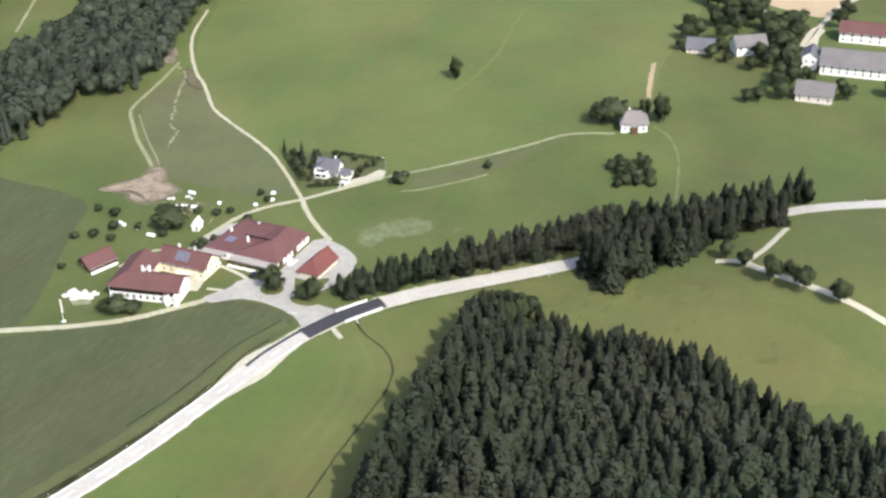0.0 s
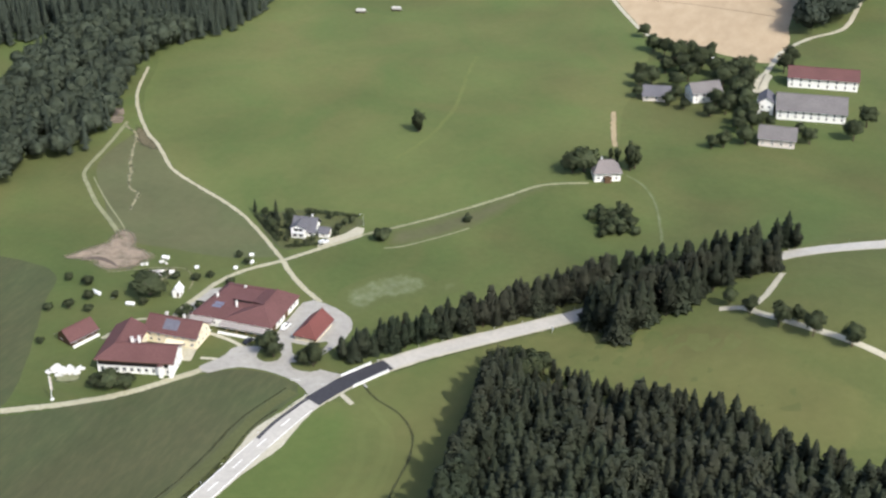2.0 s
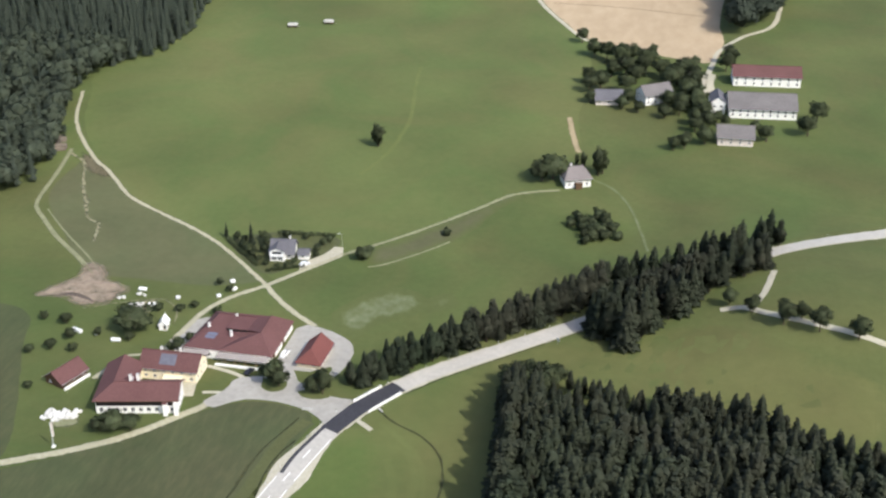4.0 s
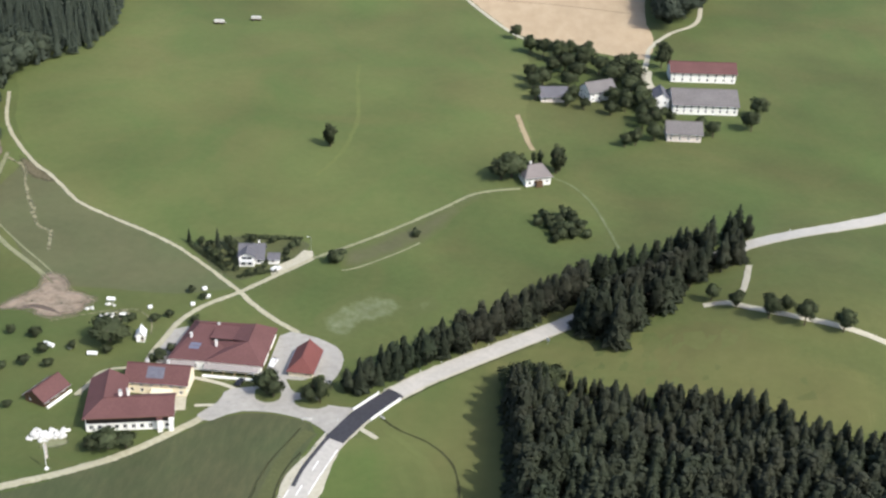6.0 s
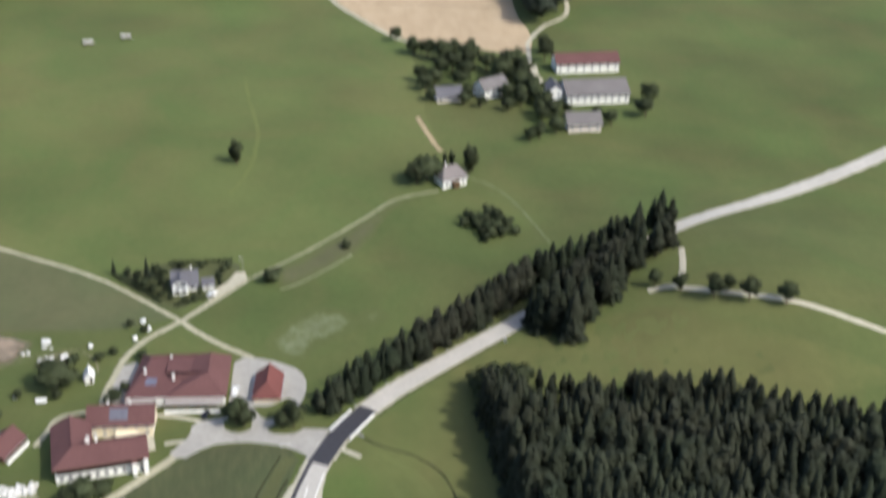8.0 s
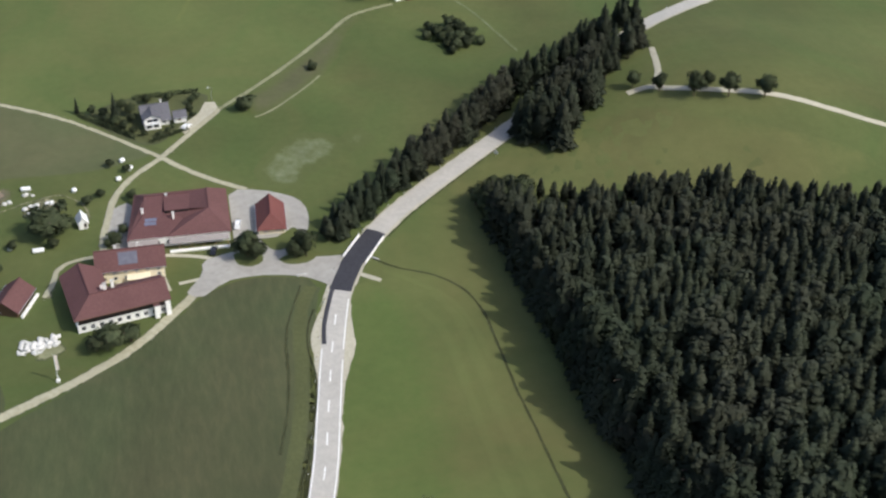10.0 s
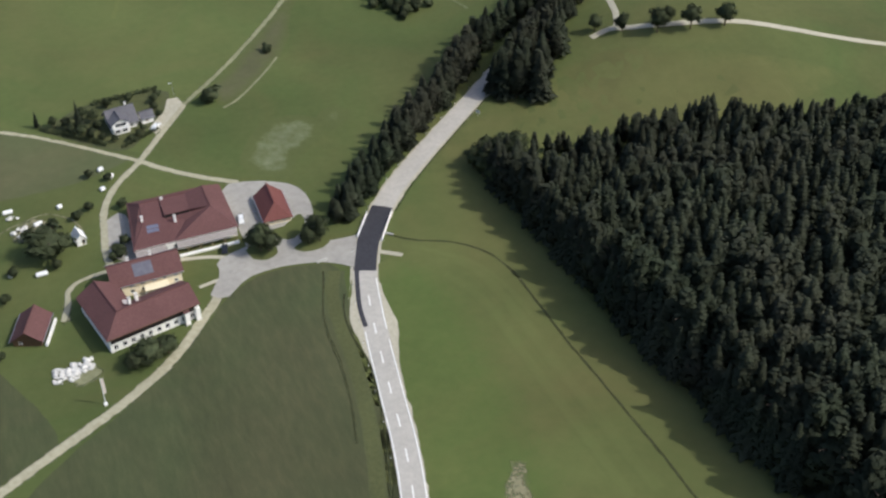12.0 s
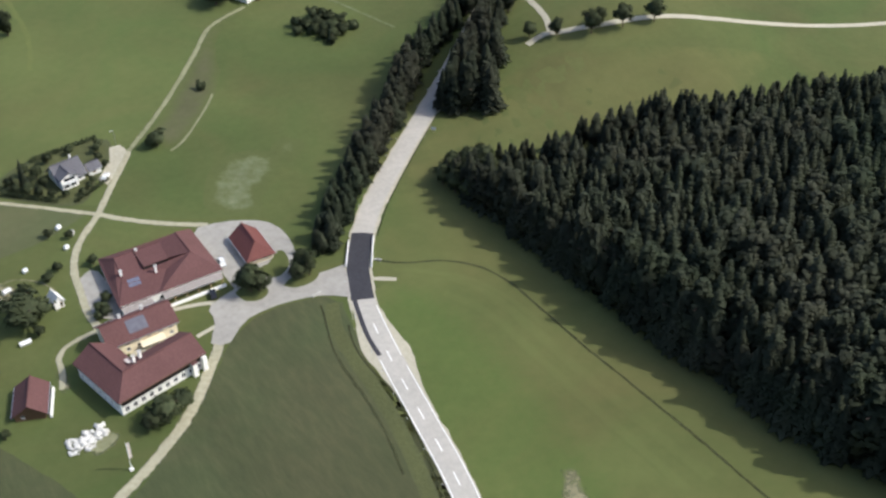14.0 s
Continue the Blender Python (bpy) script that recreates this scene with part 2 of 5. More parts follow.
PLASTER = material("white_plaster", [(0.80, 0.79, 0.76), (0.86, 0.85, 0.82)], 0.8, 0.9, 0.15, 8, 0.15, 0.1)
PLASTER_Y = material("cream_plaster", [(0.74, 0.66, 0.49), (0.83, 0.75, 0.57)], 0.8, 0.9, 0.15, 8, 0.15, 0.1)
PLASTER_P = material("pinkish_plaster", [(0.62, 0.55, 0.5), (0.72, 0.65, 0.6)], 0.8, 0.9, 0.15, 8, 0.15, 0.12)
WOOD = material("dark_timber", [(0.075, 0.045, 0.026), (0.13, 0.08, 0.046)], 1.5, 0.85, 0.4, 8, 0.3, 0.3, stretch=(1, 1, 4))
WOOD_PALE = material("pale_timber", [(0.38, 0.27, 0.16), (0.5, 0.37, 0.23)], 1.5, 0.8, 0.3, 8, 0.3, 0.25, stretch=(4, 1, 1))
OLD_WOOD = material("weathered_logs", [(0.13, 0.11, 0.09), (0.22, 0.185, 0.15)], 1.5, 0.9, 0.3, 6, 0.3, 0.3, spread=0.35)
STONE = material("pale_stone", [(0.42, 0.41, 0.39), (0.62, 0.61, 0.58)], 1.2, 0.9, 0.5, 8, 0.2, 0.2, island=0.2)
CONCRETE = material("concrete", [(0.42, 0.41, 0.39), (0.54, 0.53, 0.5)], 1.0, 0.9, 0.3, 8, 0.2, 0.2)
WHITE = material("white_sheeting", [(0.74, 0.75, 0.76), (0.85, 0.85, 0.85)], 1.0, 0.5, 0.4, 5, 0.3, 0.08)
METAL = material("galvanised_metal", [(0.5, 0.51, 0.52), (0.6, 0.61, 0.62)], 2.0, 0.4, 0.1, 5, metal=0.8)
BARK = material("bark", [(0.07, 0.05, 0.036), (0.13, 0.10, 0.075)], 3.0, 0.95, 0.6, 6)
RUBBER = material("rubber", [(0.02, 0.02, 0.02), (0.035, 0.035, 0.035)], 3.0, 0.8, 0.1, 4)
CAR_WHITE = material("white_car_paint", [(0.75, 0.76, 0.77), (0.8, 0.81, 0.82)], 1.0, 0.25, 0.0, 3)
CAR_DARK = material("dark_car_paint", [(0.02, 0.022, 0.028), (0.03, 0.032, 0.04)], 1.0, 0.25, 0.0, 3)
NEEDLES = material("spruce_needles", [(0.035, 0.044, 0.028), (0.045, 0.055, 0.035), (0.057, 0.067, 0.043)], 0.3, 0.9, 0.0, 5, 0.05, 0.25, spread=0.24, island=0.07, leaf=0.42, hue=0.12)
# Spruce needles with the aerial haze mixed into their colour.
NEEDLES_HAZY = material("hazy_spruce_needles", [(0.048, 0.063, 0.047), (0.060, 0.076, 0.056), (0.072, 0.088, 0.066)], 0.15, 0.9, 0.0, 5, 0.03, 0.3, island=0.1, leaf=0.35)
LEAVES = material("broad_leaves", [(0.048, 0.062, 0.031), (0.066, 0.082, 0.041), (0.088, 0.103, 0.052)], 0.9, 0.85, 0.0, 6, 0.06, 0.2, spread=0.25, island=0.16, leaf=0.35)
PINE = material("pine_needles", [(0.040, 0.049, 0.032), (0.051, 0.061, 0.040), (0.065, 0.075, 0.049)], 0.3, 0.9, 0.0, 5, 0.05, 0.25, spread=0.28, island=0.08, leaf=0.42, hue=0.14)
FIELD_GREY = material("greyish_field", [(0.088, 0.098, 0.046), (0.095, 0.105, 0.050), (0.102, 0.110, 0.054)], 0.25, 0.95, 0.4, 10, 0.03, 0.22, bumpsize=0.2, hue=0.09)
glass = bpy.data.materials.new("window_glass")
glass.use_nodes = True
GLASS = glass
for key, value in (("Base Color", (0.02, 0.025, 0.03, 1)), ("Roughness", 0.08), ("Specular IOR Level", 0.6)):
    glass.node_tree.nodes["Principled BSDF"].inputs[key].default_value = value


# ---- tools ----
def smooth(a, b, v):
    u = min(1.0, max(0.0, (v - a) / (b - a)))
    return u * u * (3 - 2 * u)


def height(x, y):
    """The lie of the land: a flat valley floor that rises gently to the north, with a knoll in the east."""
    return 8 * smooth(10, 230, y) + 16 * math.exp(-((x - 215) ** 2 + (y - 10) ** 2) / 4050.0)


def mesh_of(name, bm, mat):
    bmesh.ops.recalc_face_normals(bm, faces=bm.faces[:])
    me = bpy.data.meshes.new(name)
    bm.to_mesh(me)
    bm.free()
    me.materials.append(mat)
    return me


def part(name, bm, mat, parent=None, label=""):
    ob = new(name, mesh_of(name, bm, mat))
    if parent is not None:
        ob.parent = parent
    return tagged(ob, label)


def thing(name, x, y, turn=0.0, label="", category="", group="", dz=0.0):
    ob = new(name)
    ob.matrix_basis = pose(x, y, height(x, y) + dz, 0, 0, turn)
    return tagged(ob, label, category, group)


def box(bm, x0, y0, z0, x1, y1, z1):
    v = [bm.verts.new((x, y, z)) for z in (z0, z1) for x, y in ((x0, y0), (x1, y0), (x1, y1), (x0, y1))]
    for f in ((3, 2, 1, 0), (4, 5, 6, 7), (0, 1, 5, 4), (1, 2, 6, 5), (2, 3, 7, 6), (3, 0, 4, 7)):
        bm.faces.new([v[k] for k in f])


def boxes(*rows):
    bm = bmesh.new()
    for r in rows:
        box(bm, *r)
    return bm


def slab(bm, corners, thick):
    """A plate whose upper face has these corners."""
    top = [bm.verts.new(c) for c in corners]
    low = [bm.verts.new((c[0], c[1], c[2] - thick)) for c in corners]
    bm.faces.new(top)
    bm.faces.new(low[::-1])
    for k in range(len(top)):
        j = (k + 1) % len(top)
        bm.faces.new((top[k], low[k], low[j], top[j]))


def tube(bm, x, y, z0, z1, r0, r1, sides=8):
    rings = [[bm.verts.new((x + r * math.cos(2 * math.pi * k / sides), y + r * math.sin(2 * math.pi * k / sides), z)) for k in range(sides)] for z, r in ((z0, r0), (z1, r1))]
    for k in range(sides):
        j = (k + 1) % sides
        bm.faces.new((rings[0][k], rings[0][j], rings[1][j], rings[1][k]))
    bm.faces.new(rings[1])
    bm.faces.new(rings[0][::-1])


def beam(bm, a, b, w):
    """A square bar from a to b."""
    a, b = Vector(a), Vector(b)
    d = (b - a).normalized()
    side = d.cross(Vector((0, 0, 1)))
    side = (side.normalized() if side.length > 0.01 else Vector((1, 0, 0))) * w / 2
    up = side.cross(d).normalized() * w / 2
    ends = [[bm.verts.new(p + side * i + up * j) for i, j in ((1, 1), (-1, 1), (-1, -1), (1, -1))] for p in (a, b)]
    for k in range(4):
        j = (k + 1) % 4
        bm.faces.new((ends[0][k], ends[0][j], ends[1][j], ends[1][k]))
    bm.faces.new(ends[0][::-1])
    bm.faces.new(ends[1])


def spline(points, step=2.0):
    """A smooth line through the points, sampled about every step metres."""
    p = [Vector((*q, 0)) for q in points]
    p = [2 * p[0] - p[1], *p, 2 * p[-1] - p[-2]]
    out = []
    for k in range(1, len(p) - 2):
        n = max(2, int((p[k + 1] - p[k]).length / step))
        for i in range(n):
            u = i / n
            out.append(0.5 * ((2 * p[k]) + (p[k + 1] - p[k - 1]) * u + (2 * p[k - 1] - 5 * p[k] + 4 * p[k + 1] - p[k + 2]) * u * u + (3 * p[k] - p[k - 1] - 3 * p[k + 1] + p[k + 2]) * u ** 3))
    return out + [p[-2]]


def ribbon(name, points, left, right, up, mat, rough=0.0, label="", kind="structure", step=2.0, category=""):
    """A strip of ground along a line, from left to right of it (metres, left positive), that lies up metres over the land."""
    line = spline(points, step)
    bm = bmesh.new()
    rows = []
    for k, c in enumerate(line):
        d = (line[min(k + 1, len(line) - 1)] - line[max(k - 1, 0)]).normalized()
        side = Vector((-d.y, d.x, 0))
        l0, r0 = (f(k / (len(line) - 1)) if callable(f) else f for f in (left, right))
        l0 += rough * (0.6 * noise.noise((c.x * 0.3, c.y * 0.3, 1.7)) + 0.5 * noise.noise((c.x * 1.1, c.y * 1.1, 4.4)))
        r0 -= rough * (0.6 * noise.noise((c.x * 0.3, c.y * 0.3, 9.1)) + 0.5 * noise.noise((c.x * 1.1, c.y * 1.1, 6.3)))
        row = []
        for u in (0, 0.33, 0.67, 1):
            q = c + side * (r0 + (l0 - r0) * u)
            row.append(bm.verts.new((q.x, q.y, height(q.x, q.y) + up - (0.05 if u in (0, 1) else 0))))
        rows.append(row)
    for a, b in zip(rows, rows[1:]):
        for i in range(3):
            bm.faces.new((a[i], b[i], b[i + 1], a[i + 1]))
    ob = part(name, bm, mat, None, label)
    covered(ob, [0.0 if k % 4 in (0, 3) else 1.0 for k in range(len(ob.data.vertices))])
    return tagged(ob, "", category, "", kind)


def covered(ob, values):
    """Notes for each corner how fully the growth or gravel covers the ground: thin at the rim."""
    ob.data.attributes.new("cover", "FLOAT", "POINT").data.foreach_set("value", values)


def rim_distance(points, loop):
    """How far the points lie from the closed line."""
    a = np.array([(c.x, c.y) for c in loop])
    b = np.roll(a, -1, axis=0)
    p = np.array(points)[:, None, :]
    d = b - a
    u = np.clip(((p - a) * d).sum(-1) / np.maximum((d * d).sum(-1), 1e-9), 0, 1)
    return np.linalg.norm(a + u[..., None] * d - p, axis=-1).min(1)


def patch(name, outline, up, mat, label="", rough=0.0, cell=12.0, smoothed=True, kind="structure", category="", soft=2.0):
    """A piece of ground with this outline, draped over the land."""
    if smoothed:
        loop = spline([*outline, outline[0]], 3.0)[:-1]
    else:
        loop = [Vector((*q, 0)) for q in outline]
    bm = bmesh.new()
    vs = []
    for c in loop:
        vs.append(bm.verts.new((c.x + rough * noise.noise((c.x * 0.2, c.y * 0.2, 3.1)), c.y + rough * noise.noise((c.x * 0.2, c.y * 0.2, 7.7)), 0)))
    bm.faces.new(vs)
    bmesh.ops.triangulate(bm, faces=bm.faces[:])
    lo = [min(v.co[a] for v in bm.verts) for a in (0, 1)]
    hi = [max(v.co[a] for v in bm.verts) for a in (0, 1)]
    for a in (0, 1):
        q = math.ceil(lo[a] / cell) * cell
        while q < hi[a]:
            co = [0, 0, 0]
            co[a] = q
            no = [0, 0, 0]
            no[a] = 1
            bmesh.ops.bisect_plane(bm, geom=bm.verts[:] + bm.edges[:] + bm.faces[:], plane_co=co, plane_no=no)
            q += cell
    for v in bm.verts:
        v.co.z = height(v.co.x, v.co.y) + up
    ob = part(name, bm, mat, None, label)
    for f in ob.data.polygons:
        if f.normal.z < 0:
            ob.data.flip_normals()
            break
    covered(ob, np.clip(rim_distance([v.co[:2] for v in ob.data.vertices], loop) / soft, 0, 1))
    return tagged(ob, "", category, "", kind)


# ---- the land ----
def axis(lo, hi, step, far):
    mid = list(range(lo, hi + 1, step))
    return [-f for f in far[::-1] if -f < lo] + mid + [f for f in far if f > hi]


xs = axis(-520, 520, 8, [700, 1000, 1600, 2600, 4200])
ys = axis(-460, 900, 8, [700, 1000, 1600, 2600, 4200])
bm = bmesh.new()
grid = [[bm.verts.new((x, y, height(x, y))) for x in xs] for y in ys]
for ra, rb in zip(grid, grid[1:]):
    for k in range(len(xs) - 1):
        bm.faces.new((ra[k], ra[k + 1], rb[k + 1], rb[k]))
tagged(part("ground", bm, GRASS, None, "gently rolling green meadow land"), "", "ground", "", "structure")

patch("crop_field", [(-52, -132), (-36, -120), (-14, -104.5), (-1, -91), (11, -78.5), (24, -73), (38, -75), (43, -80), (41, -96), (38, -110), (37, -130), (32, -163), (20, -210), (0, -260), (-60, -260), (-80, -180)], 0.06, CROP, "dark green crop field beside the road", 0.6, category="field")
patch("hill_meadow", [(2, 5), (-20, 22), (-50, 43.5), (-80, 60.5), (-111, 92), (-136, 128), (-150, 165), (-170, 215), (-170, 300), (-170, 390), (-8, 392), (28, 440), (42, 423), (55, 366), (75, 321), (90, 296), (96, 260), (100, 215), (98, 180), (104, 140), (100, 120), (90, 100), (82, 96), (70, 82.5), (51, 60.5), (38, 46.5), (30, 38.5), (18, 28)], 0.03, MEADOW, "bright yellow-green meadow on the gentle hillside", 0.5, category="meadow")
ribbon("field_furrow", [(38.5, -79), (36.3, -86), (33.2, -95), (31.4, -104), (30.6, -114), (30.2, -121), (28.4, -134), (25, -148)], lambda u: 0.5 + 0.5 * math.exp(-((u - 0.5) / 0.12) ** 2), -0.6, 0.10, DARK_SOIL, 0.4, "dark furrow at the edge of the crop", category="furrow")
ribbon("field_margin", [(41.5, -80), (37.5, -90), (35.4, -103), (34.4, -116), (32.6, -130), (28.6, -150), (21.5, -176), (12, -206)], 3.2, -3.2, 0.085, CROP_TALL, 0.5, "unmown grassy strip along the crop field", category="field margin")
ribbon("road_ditch", [(40.6, -91), (38.4, -97), (37.1, -104), (36.9, -112), (37.6, -119), (37.0, -126), (35.6, -134), (33.6, -143), (29, -160), (20, -189)], 0.75, -0.2, 0.115, DARK_SOIL, 0.1, "narrow dark ditch beside the road", category="ditch")
MOWN = [(46, -84), (62, -81), (70, -88), (73, -102), (74, -120), (73, -140), (71, -165), (66, -195), (52, -245), (10, -245), (18, -198), (29, -158), (34.5, -122), (40, -98)]
patch("mown_meadow", MOWN, 0.06, GRASS_LUSH, "lush green meadow between road and brook", 0.8, 4.0, soft=11.0, category="meadow")
patch("dry_meadow", [(58, -72), (70, -58), (85, -42), (105, -24), (122, -12), (150, -8), (172, -8), (200, -25), (240, -50), (215, -62), (190, -80), (150, -70), (122, -62), (116, -75), (120, -110), (125, -160), (132, -200), (145, -260), (12, -260), (31, -195), (40, -150), (45, -118), (50, -97), (55, -83)], 0.03, GRASS_OLIVE, "dry yellowish meadow along the wood", 0.8, category="meadow")
for line, wide in (([(76, -89), (80.5, -98), (82.5, -110), (83.4, -135), (85, -160), (87, -190)], 2.6), ([(71, -94), (75, -104), (77, -116), (77.6, -138), (78.6, -162), (80, -190)], 2.2), ([(64, -76), (73, -84), (80, -92), (84.5, -104), (86.5, -120)], 1.6)):
    ribbon("mown_swath", line, wide, -wide, 0.075, SWATH, 1.0, "faint pale swath in the mown meadow", category="swath")
patch("far_field", [(-128, -32), (-82, -35), (-68, -60), (-44, -116), (-60, -128), (-100, -150), (-190, -110), (-170, -50)], 0.06, CROP, "dark green field beyond the farm", 0.6, category="field")
patch("hillside_field", [(-2, 3), (-20, 21), (-50, 43), (-63, 50), (-78, 58.5), (-87, 65.5), (-110, 90), (-118, 88), (-118, 56), (-95, 24), (-72, -2), (-45, -5), (-20, -4)], 0.05, FIELD_GREY, "olive green field between two lanes", 0.6, category="field")
patch("grain_field", [(37, 498), (41, 423), (55, 366), (76, 321), (92, 296), (138, 274), (160, 271), (166, 308), (163, 341), (167, 416), (176, 506), (180, 560), (30, 560)], 0.08, STUBBLE, "ripe pale-brown grain field", 0.8, category="field")
for outline in ([(30, -14), (38, 1), (50, 9), (63, 3), (60, -9), (50, -17), (45, -27), (34, -25)], [(64, -8), (74, 0), (71, 9), (62, 3)]):
    patch("bleached_grass", outline, 0.05, GRASS_PALE, "bleached patch in the meadow grass", 1.5, 2.0, soft=5.5, category="grass")
ribbon("garden_track", [(-60, -30), (-50, -24), (-42, -20), (-33, -18), (-26, -24), (-23, -33)], 0.7, -0.7, 0.08, PATHWORN, 0.6, "worn track between the garden trees", category="track")
patch("trodden_ground", [(-48, -28), (-40, -16), (-31, -20), (-34, -30), (-42, -33)], 0.07, PATHWORN, "trodden bare ground in the farm garden", 1.0, 2.0, soft=3.0, category="earth")
patch("trodden_ground", [(-38, -66), (-33, -60), (-30, -66), (-33, -76), (-38, -78)], 0.07, PATHWORN, "trodden bare ground beside the shed", 1.0, 2.0, soft=3.0, category="earth")
ribbon("bank_path", [(34, 22.5), (38, 24.5), (45.6, 31.2), (58, 44.6), (61, 49)], 0.75, -0.75, 0.08, GRAVEL_DIM, 0.4, "thin worn path below the bank", category="path")
patch("scraped_bank", [(33, 25), (38, 24.5), (47, 32), (60, 45), (70, 62), (76, 80), (84, 92), (78, 92), (66, 76), (53, 61), (41, 46), (32, 36)], 0.06, BANK, "parched brownish bank below the lane", 1.2, 3.0, soft=5.0, category="bank")
patch("earth_works", [(-86, -25), (-80, -14), (-76, -8), (-77, 1), (-72, 6), (-64, 2), (-58, -6), (-50, -9), (-47, -16), (-51, -25), (-57, -30), (-64, -31), (-72, -26), (-80, -28)], 0.10, EARTH, "scraped brown earth of a building pit", 1.5, 2.0, soft=5.0, category="earth")
ribbon("mud_track", [(-127, 95), (-117, 88), (-110, 73), (-100, 53), (-92, 40), (-84.5, 33), (-80, 20)], lambda u: 1.6 + 1.8 * math.exp(-((u - 0.58) / 0.05) ** 2) + 1.2 * math.exp(-((u - 0.84) / 0.05) ** 2), -1.6, 0.09, PATHWORN, 1.2, "worn muddy cattle track across the field", category="track")
patch("grazed_slope", [(-125, 99), (-115, 82), (-101, 75), (-98, 80), (-104, 85), (-114, 94)], 0.075, BROWN_GRASS, "brown trodden slope below the wood", 1.0, 2.0, soft=2.5, category="earth")
ribbon("mud_slide", [(94, 178), (98, 158), (102.5, 140)], 2.2, -2.0, 0.10, TAN_EARTH, 1.5, "bare brown earth strip above the white house", category="earth")
ribbon("field_trace", [(8, 230), (12, 200), (18.5, 160), (17, 126), (10, 100)], 1.8, -1.8, 0.05, TRACE, 1.2, "faint mown trace over the meadow", category="track")
ribbon("footpath", [(113, 114), (121.5, 107), (129, 94), (134, 78), (140, 52)], 1.2, -1.2, 0.05, GRASS_PALE, 0.5, "faint grassy footpath by the white house", category="path")

# ---- roads ----
ROADLINE = [(5, -250), (18, -213), (28, -184), (35.2, -157), (39.6, -133), (43, -114), (46.4, -97.5), (50.2, -82.5), (56.4, -68.7), (64.5, -56.7), (74.6, -44.8), (88, -32.3), (104, -18.5), (120, -5.5), (138, 9), (160, 27), (190, 52), (240, 88), (330, 150), (460, 250)]
ribbon("road_shoulder", ROADLINE, lambda u: 3.9 + 3.4 * math.exp(-((u - 0.212) / 0.018) ** 2), lambda u: -4.3 - 3.0 * math.exp(-((u - 0.207) / 0.015) ** 2), 0.10, GRAVEL, 0.7, "pale gravel shoulder of the country road", category="shoulder")
road = ribbon("road", ROADLINE, 3.35, -3.35, 0.15, ROAD, 0.05, "pale worn asphalt of a two-lane country road", category="road")
ribbon("road_patch", [(49.7, -83.6), (52.6, -76.5), (56.4, -68.7), (64.5, -56.7), (65.3, -55.6)], 3.4, -3.4, 0.19, TAR, 0.05, "fresh black asphalt patch across the road", step=1.0, category="road patch")
ribbon("road_strip", [(41.9, -107.2), (42.6, -101), (44.0, -94.8), (47.2, -84), (48.2, -82)], 0.75, -0.55, 0.19, TAR, 0.05, "narrow strip of fresh black asphalt", step=1.0, category="road patch")


def offset_line(points, off, step=2.0):
    line = spline(points, step)
    out = []
    for k, c in enumerate(line):
        d = (line[min(k + 1, len(line) - 1)] - line[max(k - 1, 0)]).normalized()
        out.append((c + Vector((-d.y, d.x, 0)) * off, d))
    return out


bm = bmesh.new()
box(bm, -2.3, -0.2, 0.0, 2.3, 0.2, 0.02)
dash_mesh = mesh_of("dash", bm, PAINT)
run, last = 0.0, None
for c, d in offset_line(ROADLINE, 0.1, 0.5):
    run += 0 if last is None else (c - last).length
    last = c
    if run >= 12:
        run = 0.0
        if c.y > -88:
            continue
        o = new("dash", dash_mesh)
        o.matrix_basis = pose(c.x, c.y, height(c.x, c.y) + 0.165, 0, 0, math.degrees(math.atan2(d.y, d.x)))
        o.parent = road
for name, lo, hi, off in (("edge_line", -250, -112, -3.0), ("edge_line", -112, -87, -3.0), ("edge_line", -250, -109, 3.0)):
    line = [(c.x, c.y) for c, d in offset_line(ROADLINE, off, 4.0) if lo <= c.y <= hi]
    ob = ribbon(name, line, 0.17, -0.17, 0.175, PAINT, 0.0)
    ob.parent = road
    for key in ("kind", "category"):
        if key in ob:
            del ob[key]

ribbon("farm_lane", [(-95, -152), (-70, -136), (-48, -123.2), (-29, -112.4), (-16, -103.6), (-10, -98.4), (-4, -91.8), (3, -83.2), (8.4, -77), (18, -70.5)], 1.7, -2.0, 0.12, LANE, 0.3, "pale gravel lane to the farm", step=1.2, category="lane")
ribbon("upper_lane", [(-18.6, -57), (-19.2, -46), (-17.7, -35), (-15.5, -22), (-9.2, -10), (0, 0.2), (9.3, 13.2), (19, 26.2), (21.5, 30)], 1.4, -1.4, 0.13, LANE, 0.3, "pale gravel lane past the barn", step=1.2, category="lane")
ribbon("hill_lane", [(20, 28.5), (30.5, 38.5), (38, 46), (44.5, 52.8), (51, 60), (61, 71.5), (70, 82.3), (77, 91.3), (85, 97), (99, 102)], 1.3, -1.3, 0.11, GRAVEL_DIM, 0.55, "grassy gravel lane to the white house", step=1.2, category="lane")
ribbon("west_lane", [(0, 0.5), (-8, 8.5), (-20, 20), (-34, 32), (-50, 41.9), (-63, 49), (-78, 57.7), (-86, 64), (-94, 73), (-104, 83.6), (-112, 90.5), (-127, 108), (-138, 124), (-145, 138), (-150, 152), (-154, 163)], 1.05, -1.05, 0.12, LANE, 0.5, "pale gravel lane up to the wood", step=1.2, category="lane")
ribbon("barn_lane", [(0, 0.5), (7, -7.8), (17, -17), (27, -24.4)], 1.3, -1.3, 0.12, LANE, 0.3, "pale gravel lane down to the yard", step=1.2, category="lane")
ribbon("field_lane", [(-68, -5), (-80, 6.5), (-95.5, 20), (-109, 34), (-118, 44.5), (-121, 54), (-123, 68), (-126, 85), (-129, 100)], 1.4, -1.4, 0.10, GRAVEL_DIM, 0.35, "pale gravel field lane to the wood", category="lane")
